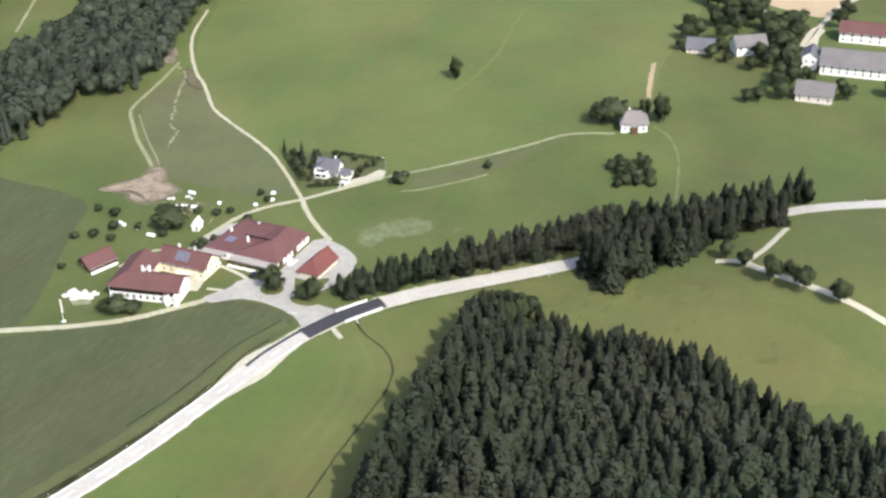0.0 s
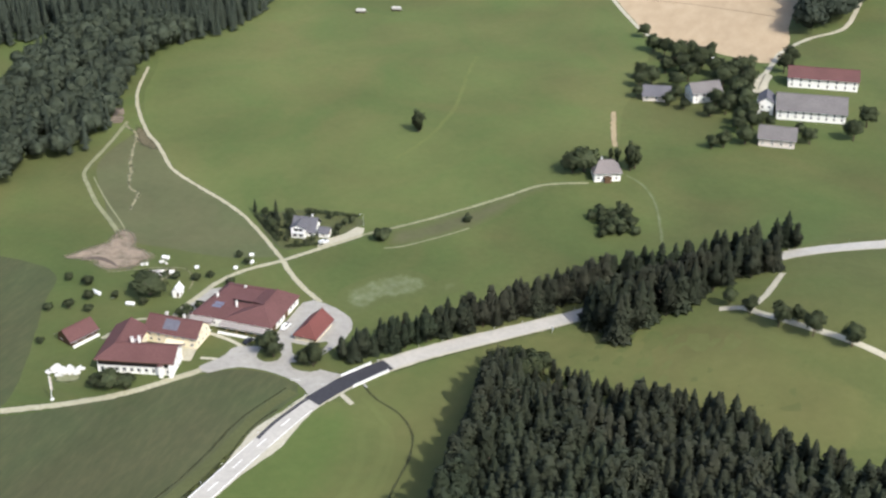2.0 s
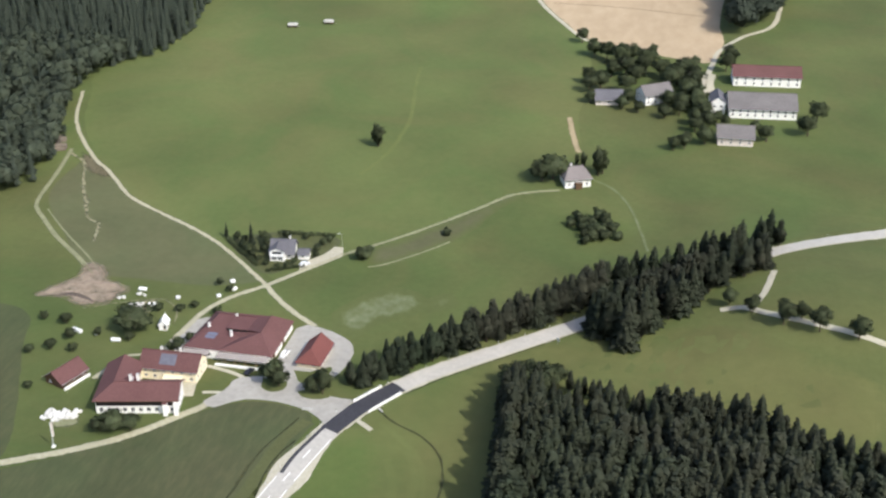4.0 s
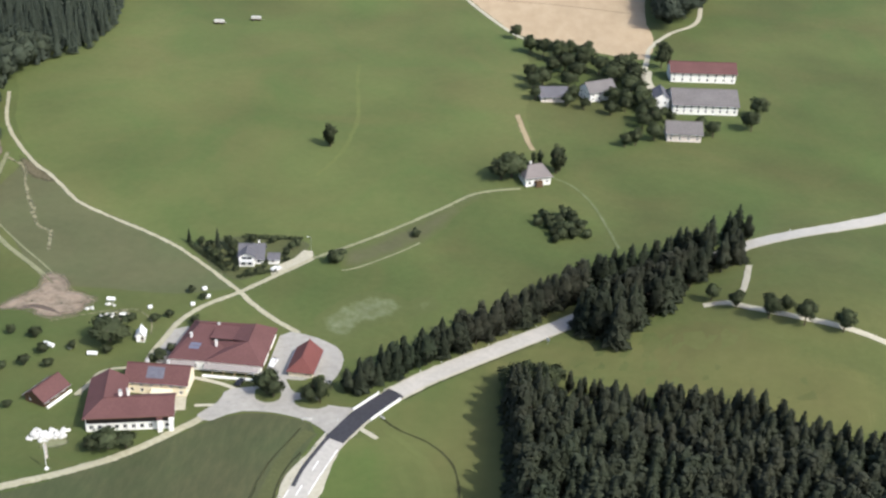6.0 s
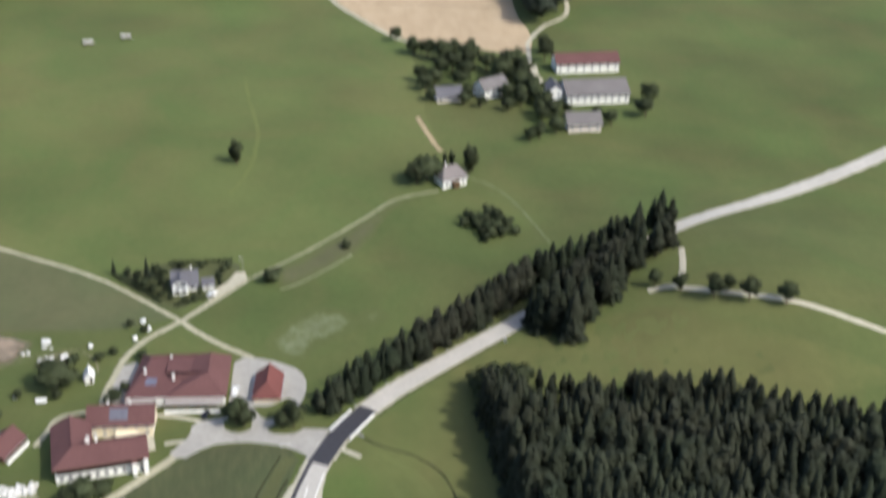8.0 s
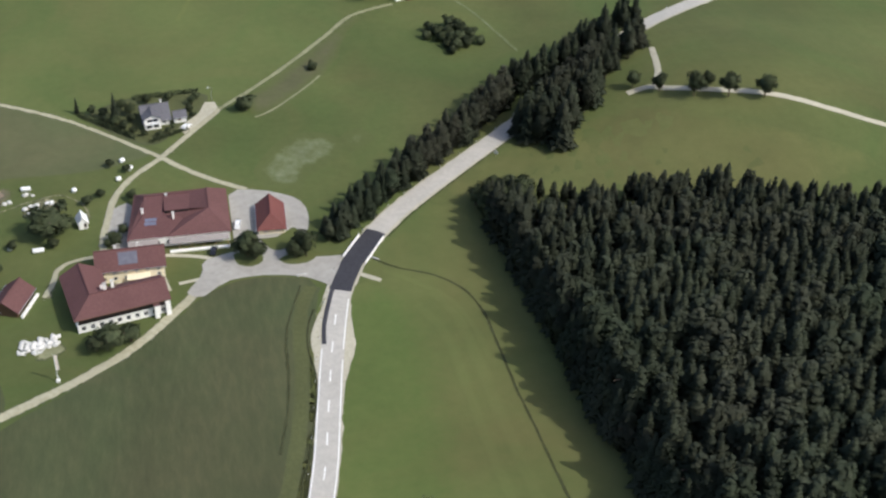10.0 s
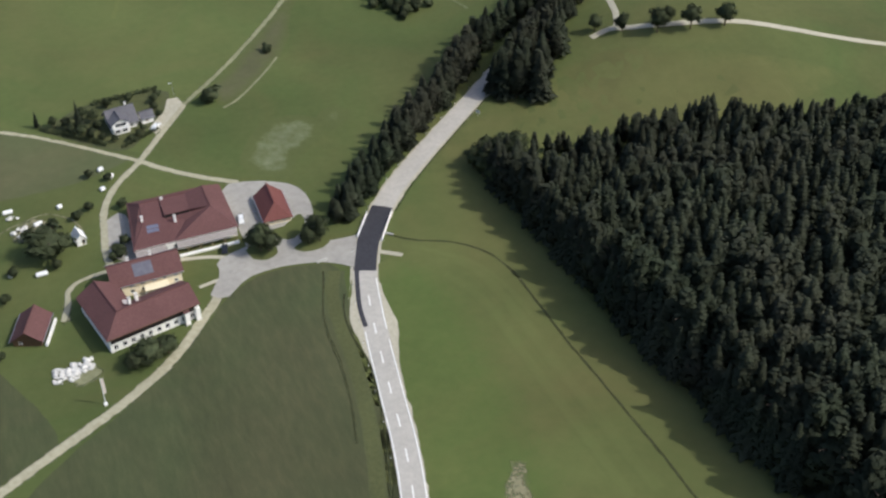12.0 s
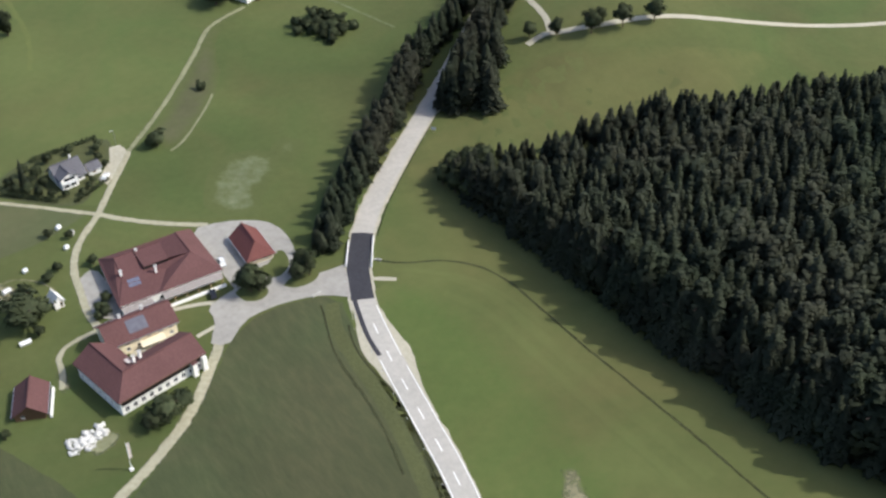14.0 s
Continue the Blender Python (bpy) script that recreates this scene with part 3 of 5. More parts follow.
ribbon("field_track", [(-66, -3.5), (-76, 7.5), (-90.5, 21), (-104, 34.5), (-112, 43)], 0.5, -0.5, 0.10, GRAVEL_DIM, 0.4, "pale wheel track beside the field lane", category="track")
ribbon("garden_lane", [(-16, -55.8), (-20.4, -54.3), (-25, -54.6), (-30, -56.4), (-32.8, -60.5), (-33.6, -66), (-36, -72)], 1.0, -1.0, 0.12, LANE, 0.55, "pale gravel path round the farmhouse", step=1.2, category="path")
ribbon("barn_path", [(-13, -55.8), (0, -57.0), (10, -59.5), (16, -63)], 0.8, -0.8, 0.12, GRAVEL, 0.2, "pale gravel path along the barn", category="path")
ribbon("house_path", [(3, -72), (8, -71), (13, -70.5)], 0.7, -0.7, 0.12, GRAVEL, 0.2, "pale gravel path to the farmhouse door", category="path")
patch("forecourt", [(8.5, 14.5), (13, 20), (19.5, 28), (21.5, 31), (20.5, 35.5), (17, 35.5), (14.5, 28.5), (7, 19)], 0.14, GRAVEL, "pale gravel forecourt of the house", 0.4, 12.0, False, category="forecourt")
patch("house_garden", [(-28, 32), (-12, 42), (15, 43), (17, 34), (8, 21), (-2, 9), (-12, 15)], 0.045, CROP_TALL, "dark planted garden round the house", 0.6, 3.0, soft=2.0, category="garden")
patch("yard", [(20.8, -27), (24, -24.2), (29, -24.8), (34, -26.6), (38, -28.8), (41.5, -31.4), (43.8, -34.6), (45.2, -39), (45.3, -44), (44.6, -49), (43.2, -54), (41.6, -58), (40.6, -60.6), (40.8, -62.8), (42.4, -64.6), (45, -65.6), (49, -66), (53, -66), (48.5, -82), (46.6, -80), (44, -77.6), (41, -75.7), (38, -74.3), (33, -72.9), (28, -72.2), (23, -72.2), (18.5, -73), (14.5, -75.3), (10, -79.5), (7, -79.2), (5, -77), (7, -73.6), (9.3, -70), (10.2, -66.6), (10.4, -63.6), (12, -61.4), (15.5, -59.9), (20.8, -58.5)], 0.145, YARD, "grey asphalt farmyard and access", 0.25, 12.0, False, category="yard")
for outline in ([(28.5, -53.2), (34, -53), (39.5, -49), (41, -51), (39.6, -56.5), (35, -60.3), (31.5, -59)], [(20, -60.5), (24, -58.6), (28.3, -60.8), (28.6, -65), (25, -67.2), (21, -65.5)], [(33.5, -65.2), (38, -62.8), (45, -64.8), (42, -68), (36, -68)]):
    patch("grass_island", outline, 0.18, GRASS, "grass island in the farmyard", 0.3, category="grass")
patch("side_yard", [(-18.2, -47), (-18.4, -39), (-17, -31), (-14, -27), (-10, -28), (-10, -48), (-14, -52)], 0.1, YARD, "grey asphalt strip beside the barn", 0.3, 12.0, category="yard")
ribbon("verge_ditch", [(68.5, -59), (78.3, -47.8), (91, -35.6), (107, -21.6), (121, -10)], 0.4, -0.4, 0.115, DARK_SOIL, 0.2, "thin dark ditch along the road", category="ditch")
ribbon("field_seam", [(62, 362), (90, 362), (114, 360), (154, 353)], 0.9, -0.9, 0.14, SEAM, 0.5, "darker seam across the grain field", category="furrow")
ribbon("brook", [(62, -69.8), (68.2, -75.2), (78.6, -81), (85.8, -88.8), (89.2, -99.3), (90, -111.5), (90.6, -135), (92.2, -160), (93.5, -183), (94, -200), (97, -250)], 0.75, -0.5, 0.09, DARK_SOIL, 0.45, "narrow overgrown ditch through the meadow", category="ditch")
ribbon("culvert_path", [(54.5, -75.8), (57.4, -76.9), (62.6, -80.9)], 0.9, -0.9, 0.1, GRAVEL, 0.4, "pale gravel track off the road", category="track")
patch("bare_patch", [(57.5, -166), (63, -168.5), (61, -178), (58, -188), (51, -190), (50, -178)], 0.11, PATHWORN, "worn bare patch in the meadow", 1.0, 2.0, soft=2.5, category="earth")
ribbon("distant_lane", [(-236, 102), (-245, 119), (-256, 140), (-265, 157), (-280, 186)], 1.3, -1.3, 0.1, GRAVEL_DIM, 0.3, "pale lane behind the western wood", category="lane")
ribbon("east_lane", [(168, 2), (176, 2.5), (184, -2), (200, -9), (220, -16), (260, -34), (330, -60), (420, -90)], 1.4, -1.4, 0.12, GRAVEL, 0.3, "pale lane over the knoll", category="lane")
ribbon("east_branch", [(178, 1), (183, 12), (187, 30)], 1.2, -1.2, 0.12, GRAVEL, 0.3, "pale lane joining over the knoll", category="lane")
ribbon("grain_edge_path", [(36, 460), (40, 420), (53, 366), (74, 321), (90, 294), (100, 288)], 1.3, -1.3, 0.12, GRAVEL, 0.4, "pale path along the grain field", category="path")
ribbon("village_lane", [(157.5, 226), (158, 246), (160.5, 268), (163.5, 290), (176, 318), (194, 345), (201, 404), (207, 440)], 1.4, -1.4, 0.12, GRAVEL, 0.4, "pale lane out of the hamlet", category="lane")

# ---- buildings ----
def wall(parent, p, q, z0, z1, openings=(), mat=None, thick=0.35, gable=None, label=""):
    """A wall from p to q (seen from outside p is on the left), with openings (u0, u1, v0, v1, kind), each filled with its window or door. gable: a ridge point (share of length, height)."""
    mat = mat or PLASTER
    p, q = Vector((*p, 0)), Vector((*q, 0))
    d = (q - p).normalized()
    length = (q - p).length
    inward = Vector((-d.y, d.x, 0))
    us = sorted({0.0, length, *[o[0] for o in openings], *[o[1] for o in openings]})
    vs = sorted({z0, z1, *[o[2] for o in openings], *[o[3] for o in openings]})
    bm = bmesh.new()

    def at(u, v, w):
        return bm.verts.new(p + d * u + inward * w + Vector((0, 0, v)))

    for u0, u1 in zip(us, us[1:]):
        for v0, v1 in zip(vs, vs[1:]):
            if any(o[0] < (u0 + u1) / 2 < o[1] and o[2] < (v0 + v1) / 2 < o[3] for o in openings):
                continue
            for w in (0, thick):
                bm.faces.new((at(u0, v0, w), at(u1, v0, w), at(u1, v1, w), at(u0, v1, w)))
    for u0, u1, v0, v1, kind in openings:
        for a, b in (((u0, v0), (u1, v0)), ((u1, v0), (u1, v1)), ((u1, v1), (u0, v1)), ((u0, v1), (u0, v0))):
            bm.faces.new((at(*a, 0), at(*b, 0), at(*b, thick), at(*a, thick)))
    if gable:
        for w in (0, thick):
            bm.faces.new((at(0, z1, w), at(length, z1, w), at(length * gable[0], gable[1], w)))
    for u in (0, length):
        bm.faces.new((at(u, z0, 0), at(u, z0, thick), at(u, z1, thick), at(u, z1, 0)))
    me = bpy.data.meshes.new("wall")
    bmesh.ops.remove_doubles(bm, verts=bm.verts[:], dist=0.001)
    bmesh.ops.recalc_face_normals(bm, faces=bm.faces[:])
    bm.to_mesh(me)
    bm.free()
    me.materials.append(mat)
    ob = new("wall", me)
    ob.parent = parent
    tagged(ob, label)

    def local(bm):
        for v in bm.verts:
            v.co = p + d * v.co.x + inward * v.co.y + Vector((0, 0, v.co.z))
        return bm

    for u0, u1, v0, v1, kind in openings:
        if kind == "window":
            w = new("window")
            w.parent = parent
            f = 0.09
            rows = [(u0, 0.1, v0, u0 + f, 0.2, v1), (u1 - f, 0.1, v0, u1, 0.2, v1), (u0 + f, 0.1, v0, u1 - f, 0.2, v0 + f), (u0 + f, 0.1, v1 - f, u1 - f, 0.2, v1), ((u0 + u1) / 2 - 0.04, 0.11, v0 + f, (u0 + u1) / 2 + 0.04, 0.19, v1 - f)]
            part("window_frame", local(boxes(*rows)), WOOD_PALE if parent.get("category") == "hut" else WHITE, w)
            part("pane", local(boxes((u0 + f, 0.14, v0 + f, u1 - f, 0.16, v1 - f))), GLASS, w)
            part("window_sill", local(boxes((u0 - 0.06, -0.08, v0 - 0.07, u1 + 0.06, 0.12, v0 - 0.003))), CONCRETE, w)
        else:
            part("door", local(boxes((u0 + 0.05, 0.16, v0, u1 - 0.05, 0.24, v1 - 0.05))), WOOD, parent)
    return ob


def windows(length, count, w, v0, v1, margin=1.2, kind="window", skip=()):
    gap = (length - 2 * margin - count * w) / max(1, count - 1)
    return [(margin + k * (w + gap), margin + k * (w + gap) + w, v0, v1, kind) for k in range(count) if k not in skip]


def roof(parent, planes, mat, thick=0.25, label="", ridges=()):
    """A roof, slope by slope, with its ridge caps."""
    ob = new("roof")
    ob.parent = parent
    tagged(ob, label)
    for corners in planes:
        bm = bmesh.new()
        slab(bm, corners, thick)
        part("roof_slope", bm, mat, ob)
    for a, b in ridges:
        rb = bmesh.new()
        beam(rb, (*a[:2], a[2] + 0.06), (*b[:2], b[2] + 0.06), 0.3)
        part("ridge_cap", rb, mat, ob)
    return ob


def chimney(parent, x, y, z0, z1, w=0.7, mat=None):
    c = part("chimney", boxes((x - w / 2, y - w / 2, z0, x + w / 2, y + w / 2, z1)), mat or PLASTER, parent, "white rendered chimney")
    part("chimney_cap", boxes((x - w / 2 - 0.12, y - w / 2 - 0.12, z1, x + w / 2 + 0.12, y + w / 2 + 0.12, z1 + 0.12)), CONCRETE, c)


def gabled(name, x, y, turn, lx, ly, eave, ridge, roofmat, wallmat, over=0.6, rows=((0.9, 2.2),), nlong=4, nshort=2, label="", category="house", group="", hip=(0, 0), gablemat=None, winw=1.1):
    """A plain house on a rectangle lx by ly round its origin, the ridge along its x. hip: how far the ridge stops short of the west and east end."""
    b = thing(name, x, y, turn, label, category, group)
    X, Y = lx / 2, ly / 2
    low = -0.6
    def rowsof(length, n):
        return [o for v0, v1 in rows for o in windows(length, n, winw, v0, v1)] if n else []
    wall(b, (-X, -Y), (X, -Y), low, eave, rowsof(lx, nlong), wallmat)
    wall(b, (X, Y), (-X, Y), low, eave, rowsof(lx, nlong), wallmat)
    for side, hp in ((1, hip[1]), (-1, hip[0])):
        p, q = ((X, -Y + 0.355), (X, Y - 0.355)) if side == 1 else ((-X, Y - 0.355), (-X, -Y + 0.355))
        wall(b, p, q, low, eave, rowsof(ly - 0.71, nshort), wallmat, gable=None if hp else (0.5, ridge - 0.3))
    slope = (ridge - eave) / Y
    oe = eave - over * slope
    xw, xe = -X - over, X + over
    rw, re = (xw if not hip[0] else -X + hip[0]), (xe if not hip[1] else X - hip[1])
    planes = [[(xw, -Y - over, oe), (xe, -Y - over, oe), (re, 0, ridge), (rw, 0, ridge)], [(xe, Y + over, oe), (xw, Y + over, oe), (rw, 0, ridge), (re, 0, ridge)]]
    if hip[0]:
        planes.append([(xw, Y + over, oe), (xw, -Y - over, oe), (rw, 0, ridge)])
    if hip[1]:
        planes.append([(xe, -Y - over, oe), (xe, Y + over, oe), (re, 0, ridge)])
    r = roof(b, planes, roofmat, ridges=[((rw, 0, ridge), (re, 0, ridge))])
    for s in (-1, 1):
        g = bmesh.new()
        beam(g, (xw, s * (Y + over + 0.08), oe - 0.1), (xe, s * (Y + over + 0.08), oe - 0.1), 0.16)
        part("gutter", g, METAL, b)
    return b


# the great barn
barn = thing("barn", 4.5, -39.5, 0, "long low barn with a red tiled roof and white walls", "barn")
EV, RG = 3.4, 6.2
wall(barn, (-15.5, -12.6), (15.2, -12.6), -0.6, EV, windows(30.7, 9, 1.3, 1.0, 2.3), PLASTER)
wall(barn, (15.2, 11.5), (-13.2, 12.6), -0.6, EV, windows(28, 5, 1.3, 1.0, 2.3), PLASTER)
wall(barn, (15.2, -12.2), (15.2, 11.2), -0.6, EV, [(2, 5, -0.6, 2.8, "door"), (7, 8.3, 0.9, 2.3, "window"), (9.5, 10.8, 0.9, 2.3, "window"), (12, 15, -0.6, 2.8, "door"), (17, 18.3, 0.9, 2.3, "window"), (20, 21.3, 0.9, 2.3, "window")], PLASTER)
wall(barn, (-13.4, 12.2), (-15.5, -12.2), -0.6, EV, windows(24.4, 4, 1.2, 1.0, 2.2), PLASTER_P)
XW, XE, YS, YN = -16.2, 15.8, -12.6, 13.0
LOW = EV - 0.1
EAST = RG + 1.4   # the higher cross ridge at the east end
roof(barn, [
    [(9.5, 7.0, EAST), (4.0, 7.0, RG), (-10.2, 7.0, RG), (-13.6, YN, LOW), (XE, 12.0, LOW)],
    [(-10.2, 7.0, RG), (-4.2, 7.0, RG), (-4.2, YS, LOW), (XW, YS, LOW), (-11.0, -2.0, RG - 1.2)],
    [(-13.6, YN, LOW), (-10.2, 7.0, RG), (-11.0, -2.0, RG - 1.2), (XW, YS, LOW)],
    [(-4.2, 7.0, RG), (4.0, 7.0, RG), (3.4, -1.78, RG - 0.12), (-4.2, -1.78, RG - 0.12)],
    [(4.0, 7.0, RG), (9.5, 7.0, EAST), (9.5, -4.6, EAST)],
    [(4.0, 7.0, RG), (9.5, -4.6, EAST), (3.4, -1.6, RG - 1.27), (3.4, -1.6, RG - 0.15)],
    [(9.5, -4.6, EAST), (9.5, 7.0, EAST), (XE, 12.0, LOW), (XE, YS, LOW)],
    [(-4.2, -1.6, RG - 1.27), (3.4, -1.6, RG - 1.27), (9.5, -4.6, EAST), (XE, YS, LOW), (-4.2, YS, LOW)],
], ROOF, 0.22, "weathered dark red tiles with a long dark dormer", [((9.5, -4.6, EAST), (9.5, 7, EAST)), ((-10.2, 7, RG), (4.0, 7, RG))])
# Flat near-black front, so the slot reads as a dark line.
part("dormer_front", boxes((-4.1, -1.74, RG - 1.5, 3.3, -1.62, RG - 0.32)), DARKNESS, barn, "dark front of the long dormer")
cheek = bmesh.new()
ends = [[cheek.verts.new((x, *q)) for q in ((7.0, RG - 0.1), (-1.6, RG - 0.25), (-1.6, RG - 1.4))] for x in (-4.15, -4.05)]
cheek.faces.new(ends[0])
cheek.faces.new(ends[1][::-1])
for k in range(3):
    cheek.faces.new((ends[0][k], ends[1][k], ends[1][(k + 1) % 3], ends[0][(k + 1) % 3]))
part("dormer_cheek", cheek, WOOD, barn)
for x, y in ((-3.4, 6.6), (-11.0, -0.8), (-1.6, -4.2)):
    chimney(barn, x, y, RG - 2.2, RG + 0.55, 0.7)
panels = bmesh.new()
west_z = lambda y: LOW + (RG - LOW) * (y - YS) / (7.0 - YS) + 0.12
for x0, x1, y0, y1 in ((-10.6, -7.0, -6.6, -5.2), (-10.4, -6.8, -4.9, -3.5)):
    slab(panels, [(x0, y0, west_z(y0)), (x1, y0, west_z(y0)), (x1, y1, west_z(y1)), (x0, y1, west_z(y1))], 0.08)
part("skylight", panels, SOLAR_BLUE, barn, "bluish solar panels")
part("roof_hatch", boxes((7.2, -10.2, 4.1, 9.6, -9.2, 4.5)), WHITE, barn, "white raised roof light")
bm = bmesh.new()
slab(bm, [(-15.8, -15.0, 2.5), (-6.6, -15.0, 2.5), (-6.6, -12.0, 3.15), (-15.8, -12.0, 3.15)], 0.12)
slab(bm, [(-3.4, -15.2, 2.5), (14.8, -15.2, 2.5), (14.8, -12.0, 3.15), (-3.4, -12.0, 3.15)], 0.12)
lean = part("canopy", bm, SHEET, barn, "pale grey sheet-metal lean-to roof")
for k in range(9):
    x = -15.2 + k * 3.7
    if -6.6 < x < -3.4:
        continue
    part("canopy_post", boxes((x - 0.09, -14.9, -0.6, x + 0.09, -14.72, 2.42)), WOOD_PALE, lean)
part("plinth", boxes((-3.4, -16.6, -0.5, 14.8, -15.6, 0.55), (-16.0, -16.0, -0.5, -6.6, -15.4, 0.5)), PLASTER, barn, "low white front wall")

# the garage with its hipped bright red roof
garage = gabled("garage", 33.1, -44.4, 87.5, 13.4, 8.0, 2.7, 6.0, ROOF_NEW, PLASTER_Y, 0.7, ((1.0, 2.0),), 3, 2, "garage with a bright red hipped roof and cream walls", "garage", hip=(3.2, 0))

# the farmhouse round its court
farm = thing("farmhouse", -25.6, -90.4, 12.5, "white farmhouse wings with a dark red hipped roof", "farmhouse")
wall(farm, (0, 0), (26, 0), -0.6, 5.35, windows(26, 10, 1.25, 0.7, 2.2, 1.0), PLASTER)
# Thin near-black box stands for the deep shade below the eaves.
part("timber_cladding", boxes((0.3, -0.22, 3.1, 25.7, -0.004, 5.3)), DARKNESS, farm, "near-black band painted for the shade under the eaves")
wall(farm, (26, 0.355), (26, 10.6), -0.6, 5.35, windows(10.2, 3, 1.1, 0.8, 2.0) + windows(10.2, 3, 1.1, 3.1, 4.3), PLASTER, gable=(0.5, 8.2))
wall(farm, (26, 11), (10.5, 11), -0.6, 5.35, windows(15.5, 5, 1.1, 0.8, 2.0) + windows(15.5, 5, 1.1, 3.1, 4.3), PLASTER_Y)
wall(farm, (10.5, 11.36), (10.5, 21), -0.6, 5.35, windows(9.6, 3, 1.1, 0.8, 2.0) + windows(9.6, 3, 1.1, 3.1, 4.3), PLASTER_Y)
wall(farm, (10.1, 21), (0.36, 21), -0.6, 5.35, windows(9.7, 3, 1.1, 3.1, 4.3), PLASTER, gable=(0.5, 8.2))
wall(farm, (0, 21), (0, 0.36), -0.6, 5.35, windows(20.6, 7, 1.1, 0.8, 2.0) + windows(20.6, 7, 1.1, 3.1, 4.3), PLASTER)
R2, E2 = 8.5, 5.1
roof(farm, [
    [(-0.8, -0.75, E2 + 0.1), (26.8, -0.75, E2 + 0.1), (26.8, 5.5, R2), (5.25, 5.5, R2)],
    [(26.8, 11.8, E2), (11.3, 11.8, E2), (5.25, 5.5, R2), (26.8, 5.5, R2)],
    [(-0.8, 21.8, E2), (-0.8, -0.75, E2 + 0.1), (5.25, 5.5, R2), (5.25, 21.8, R2)],
    [(11.3, 11.8, E2), (11.3, 21.8, E2), (5.25, 21.8, R2), (5.25, 5.5, R2)],
], ROOF, 0.25, "", [((5.25, 5.5, R2), (26.8, 5.5, R2)), ((5.25, 5.5, R2), (5.25, 21.8, R2))])
g = bmesh.new()
beam(g, (-0.8, -0.85, E2 - 0.02), (26.8, -0.85, E2 - 0.02), 0.17)
part("gutter", g, WOOD, farm)
part("porch", boxes((21.6, -1.7, -0.6, 23.0, -0.25, 4.6)), PLASTER, farm, "white porch tower")
part("porch_roof", boxes((21.4, -1.9, 4.6, 23.2, -0.25, 4.8)), ROOF, farm)
part("corner_pier", boxes((25.0, -1.5, -0.6, 26.3, -0.25, 4.6)), PLASTER, farm, "white corner pier")
for x, y in ((10.0, 8.0), (12.3, 8.6)):
    chimney(farm, x, y, 6.0, 9.3, 0.8)
part("dormer", boxes((8.6, 9.6, 4.6, 10.2, 11.6, 6.4)), PLASTER_P, farm, "small plastered dormer to the court")

northwing = gabled("farm_wing", -10.6, -62.8, 1.5, 19.4, 10.2, 4.9, 8.3, ROOF, PLASTER_Y, 0.7, ((0.8, 2.0), (3.1, 4.3)), 6, 3, "yellow plastered farm wing with a dark red roof", "farmhouse")
panels = bmesh.new()
wing_z = lambda y: 8.3 - 3.4 / 5.1 * abs(y) + 0.1
slab(panels, [(-3.4, -4.2, wing_z(4.2)), (2.2, -4.2, wing_z(4.2)), (2.2, -0.9, wing_z(0.9)), (-3.4, -0.9, wing_z(0.9))], 0.08)
part("solar_panel", panels, SOLAR, northwing, "grey solar panels flush on the tiles")
veranda = bmesh.new()
slab(veranda, [(-1.5, -7.4, 2.0), (5.5, -7.4, 2.0), (5.5, -5.14, 2.5), (-1.5, -5.14, 2.5)], 0.1)
cover = part("veranda_roof", veranda, PLASTER_Y, northwing, "pale veranda roof along the court")
for k in range(4):
    part("post", boxes((-1.4 + 2.2 * k, -7.3, -0.5, -1.26 + 2.2 * k, -7.16, 1.9)), WHITE, cover)
patch("court", [(-14.5, -79.5), (-15.5, -68.3), (-1.0, -67.8), (0.8, -75)], 0.1, GRAVEL, "pale gravel court between the farm wings", 0.3, 12.0, False, category="court")
chimney(northwing, -4.0, 0.8, 7.3, 9.2, 0.7)
chimney(northwing, 2.6, 1.0, 7.3, 9.2, 0.7)

shed = gabled("farm_shed", -44.4, -73.6, 69, 10.8, 7.8, 2.6, 5.4, ROOF, WOOD, 0.7, ((0.9, 1.9),), 3, 1, "small dark timber outbuilding with a red roof", "shed")
part("plinth", boxes((-5.6, -5.5, -0.5, 5.4, -4.9, 0.9)), PLASTER, shed, "low white wall along the shed")

# the house with the dark roof at the lane crossing
dark_house = gabled("dark_roofed_house", -1.2, 26.0, 8, 8.8, 8.4, 3.0, 6.6, ROOF_GREY, PLASTER, 0.8, ((0.8, 2.0),), 3, 3, "white house with a dark grey roof behind hedges", "house")
BW = 2.9
wall(dark_house, (-4.6, -6.3), (-4.6 + 2 * BW, -6.3), -0.6, 4.6, [(0.7, 2.4, 0.5, 2.0, "window"), (3.3, 5.0, 0.5, 2.0, "window"), (1.0, 4.8, 2.9, 4.2, "window")], PLASTER, gable=(0.5, 5.9))
wall(dark_house, (-4.6, -1.0), (-4.6, -5.94), -0.6, 4.6, [], PLASTER)
wall(dark_house, (-4.6 + 2 * BW, -5.94), (-4.6 + 2 * BW, -1.0), -0.6, 4.6, [(1.5, 2.8, 0.8, 2.0, "window")], PLASTER)
mid = -4.6 + BW
roof(dark_house, [[(mid - BW - 0.5, -6.9, 4.35), (mid, -6.9, 6.2), (mid, 0.0, 6.2), (mid - BW - 0.5, 0.0, 4.35)], [(mid, -6.9, 6.2), (mid + BW + 0.5, -6.9, 4.35), (mid + BW + 0.5, 0.0, 4.35), (mid, 0.0, 6.2)]], ROOF_GREY, 0.22, "dark grey roof of the front bay", [((mid, -6.9, 6.2), (mid, 0, 6.2))])
part("balcony", boxes((-4.3, -7.4, 2.4, 0.9, -6.32, 2.55), (-4.3, -7.4, 2.55, 0.9, -7.32, 3.4)), WHITE, dark_house, "white balcony")
chimney(dark_house, 2.6, 0.6, 5.4, 7.6, 0.6)
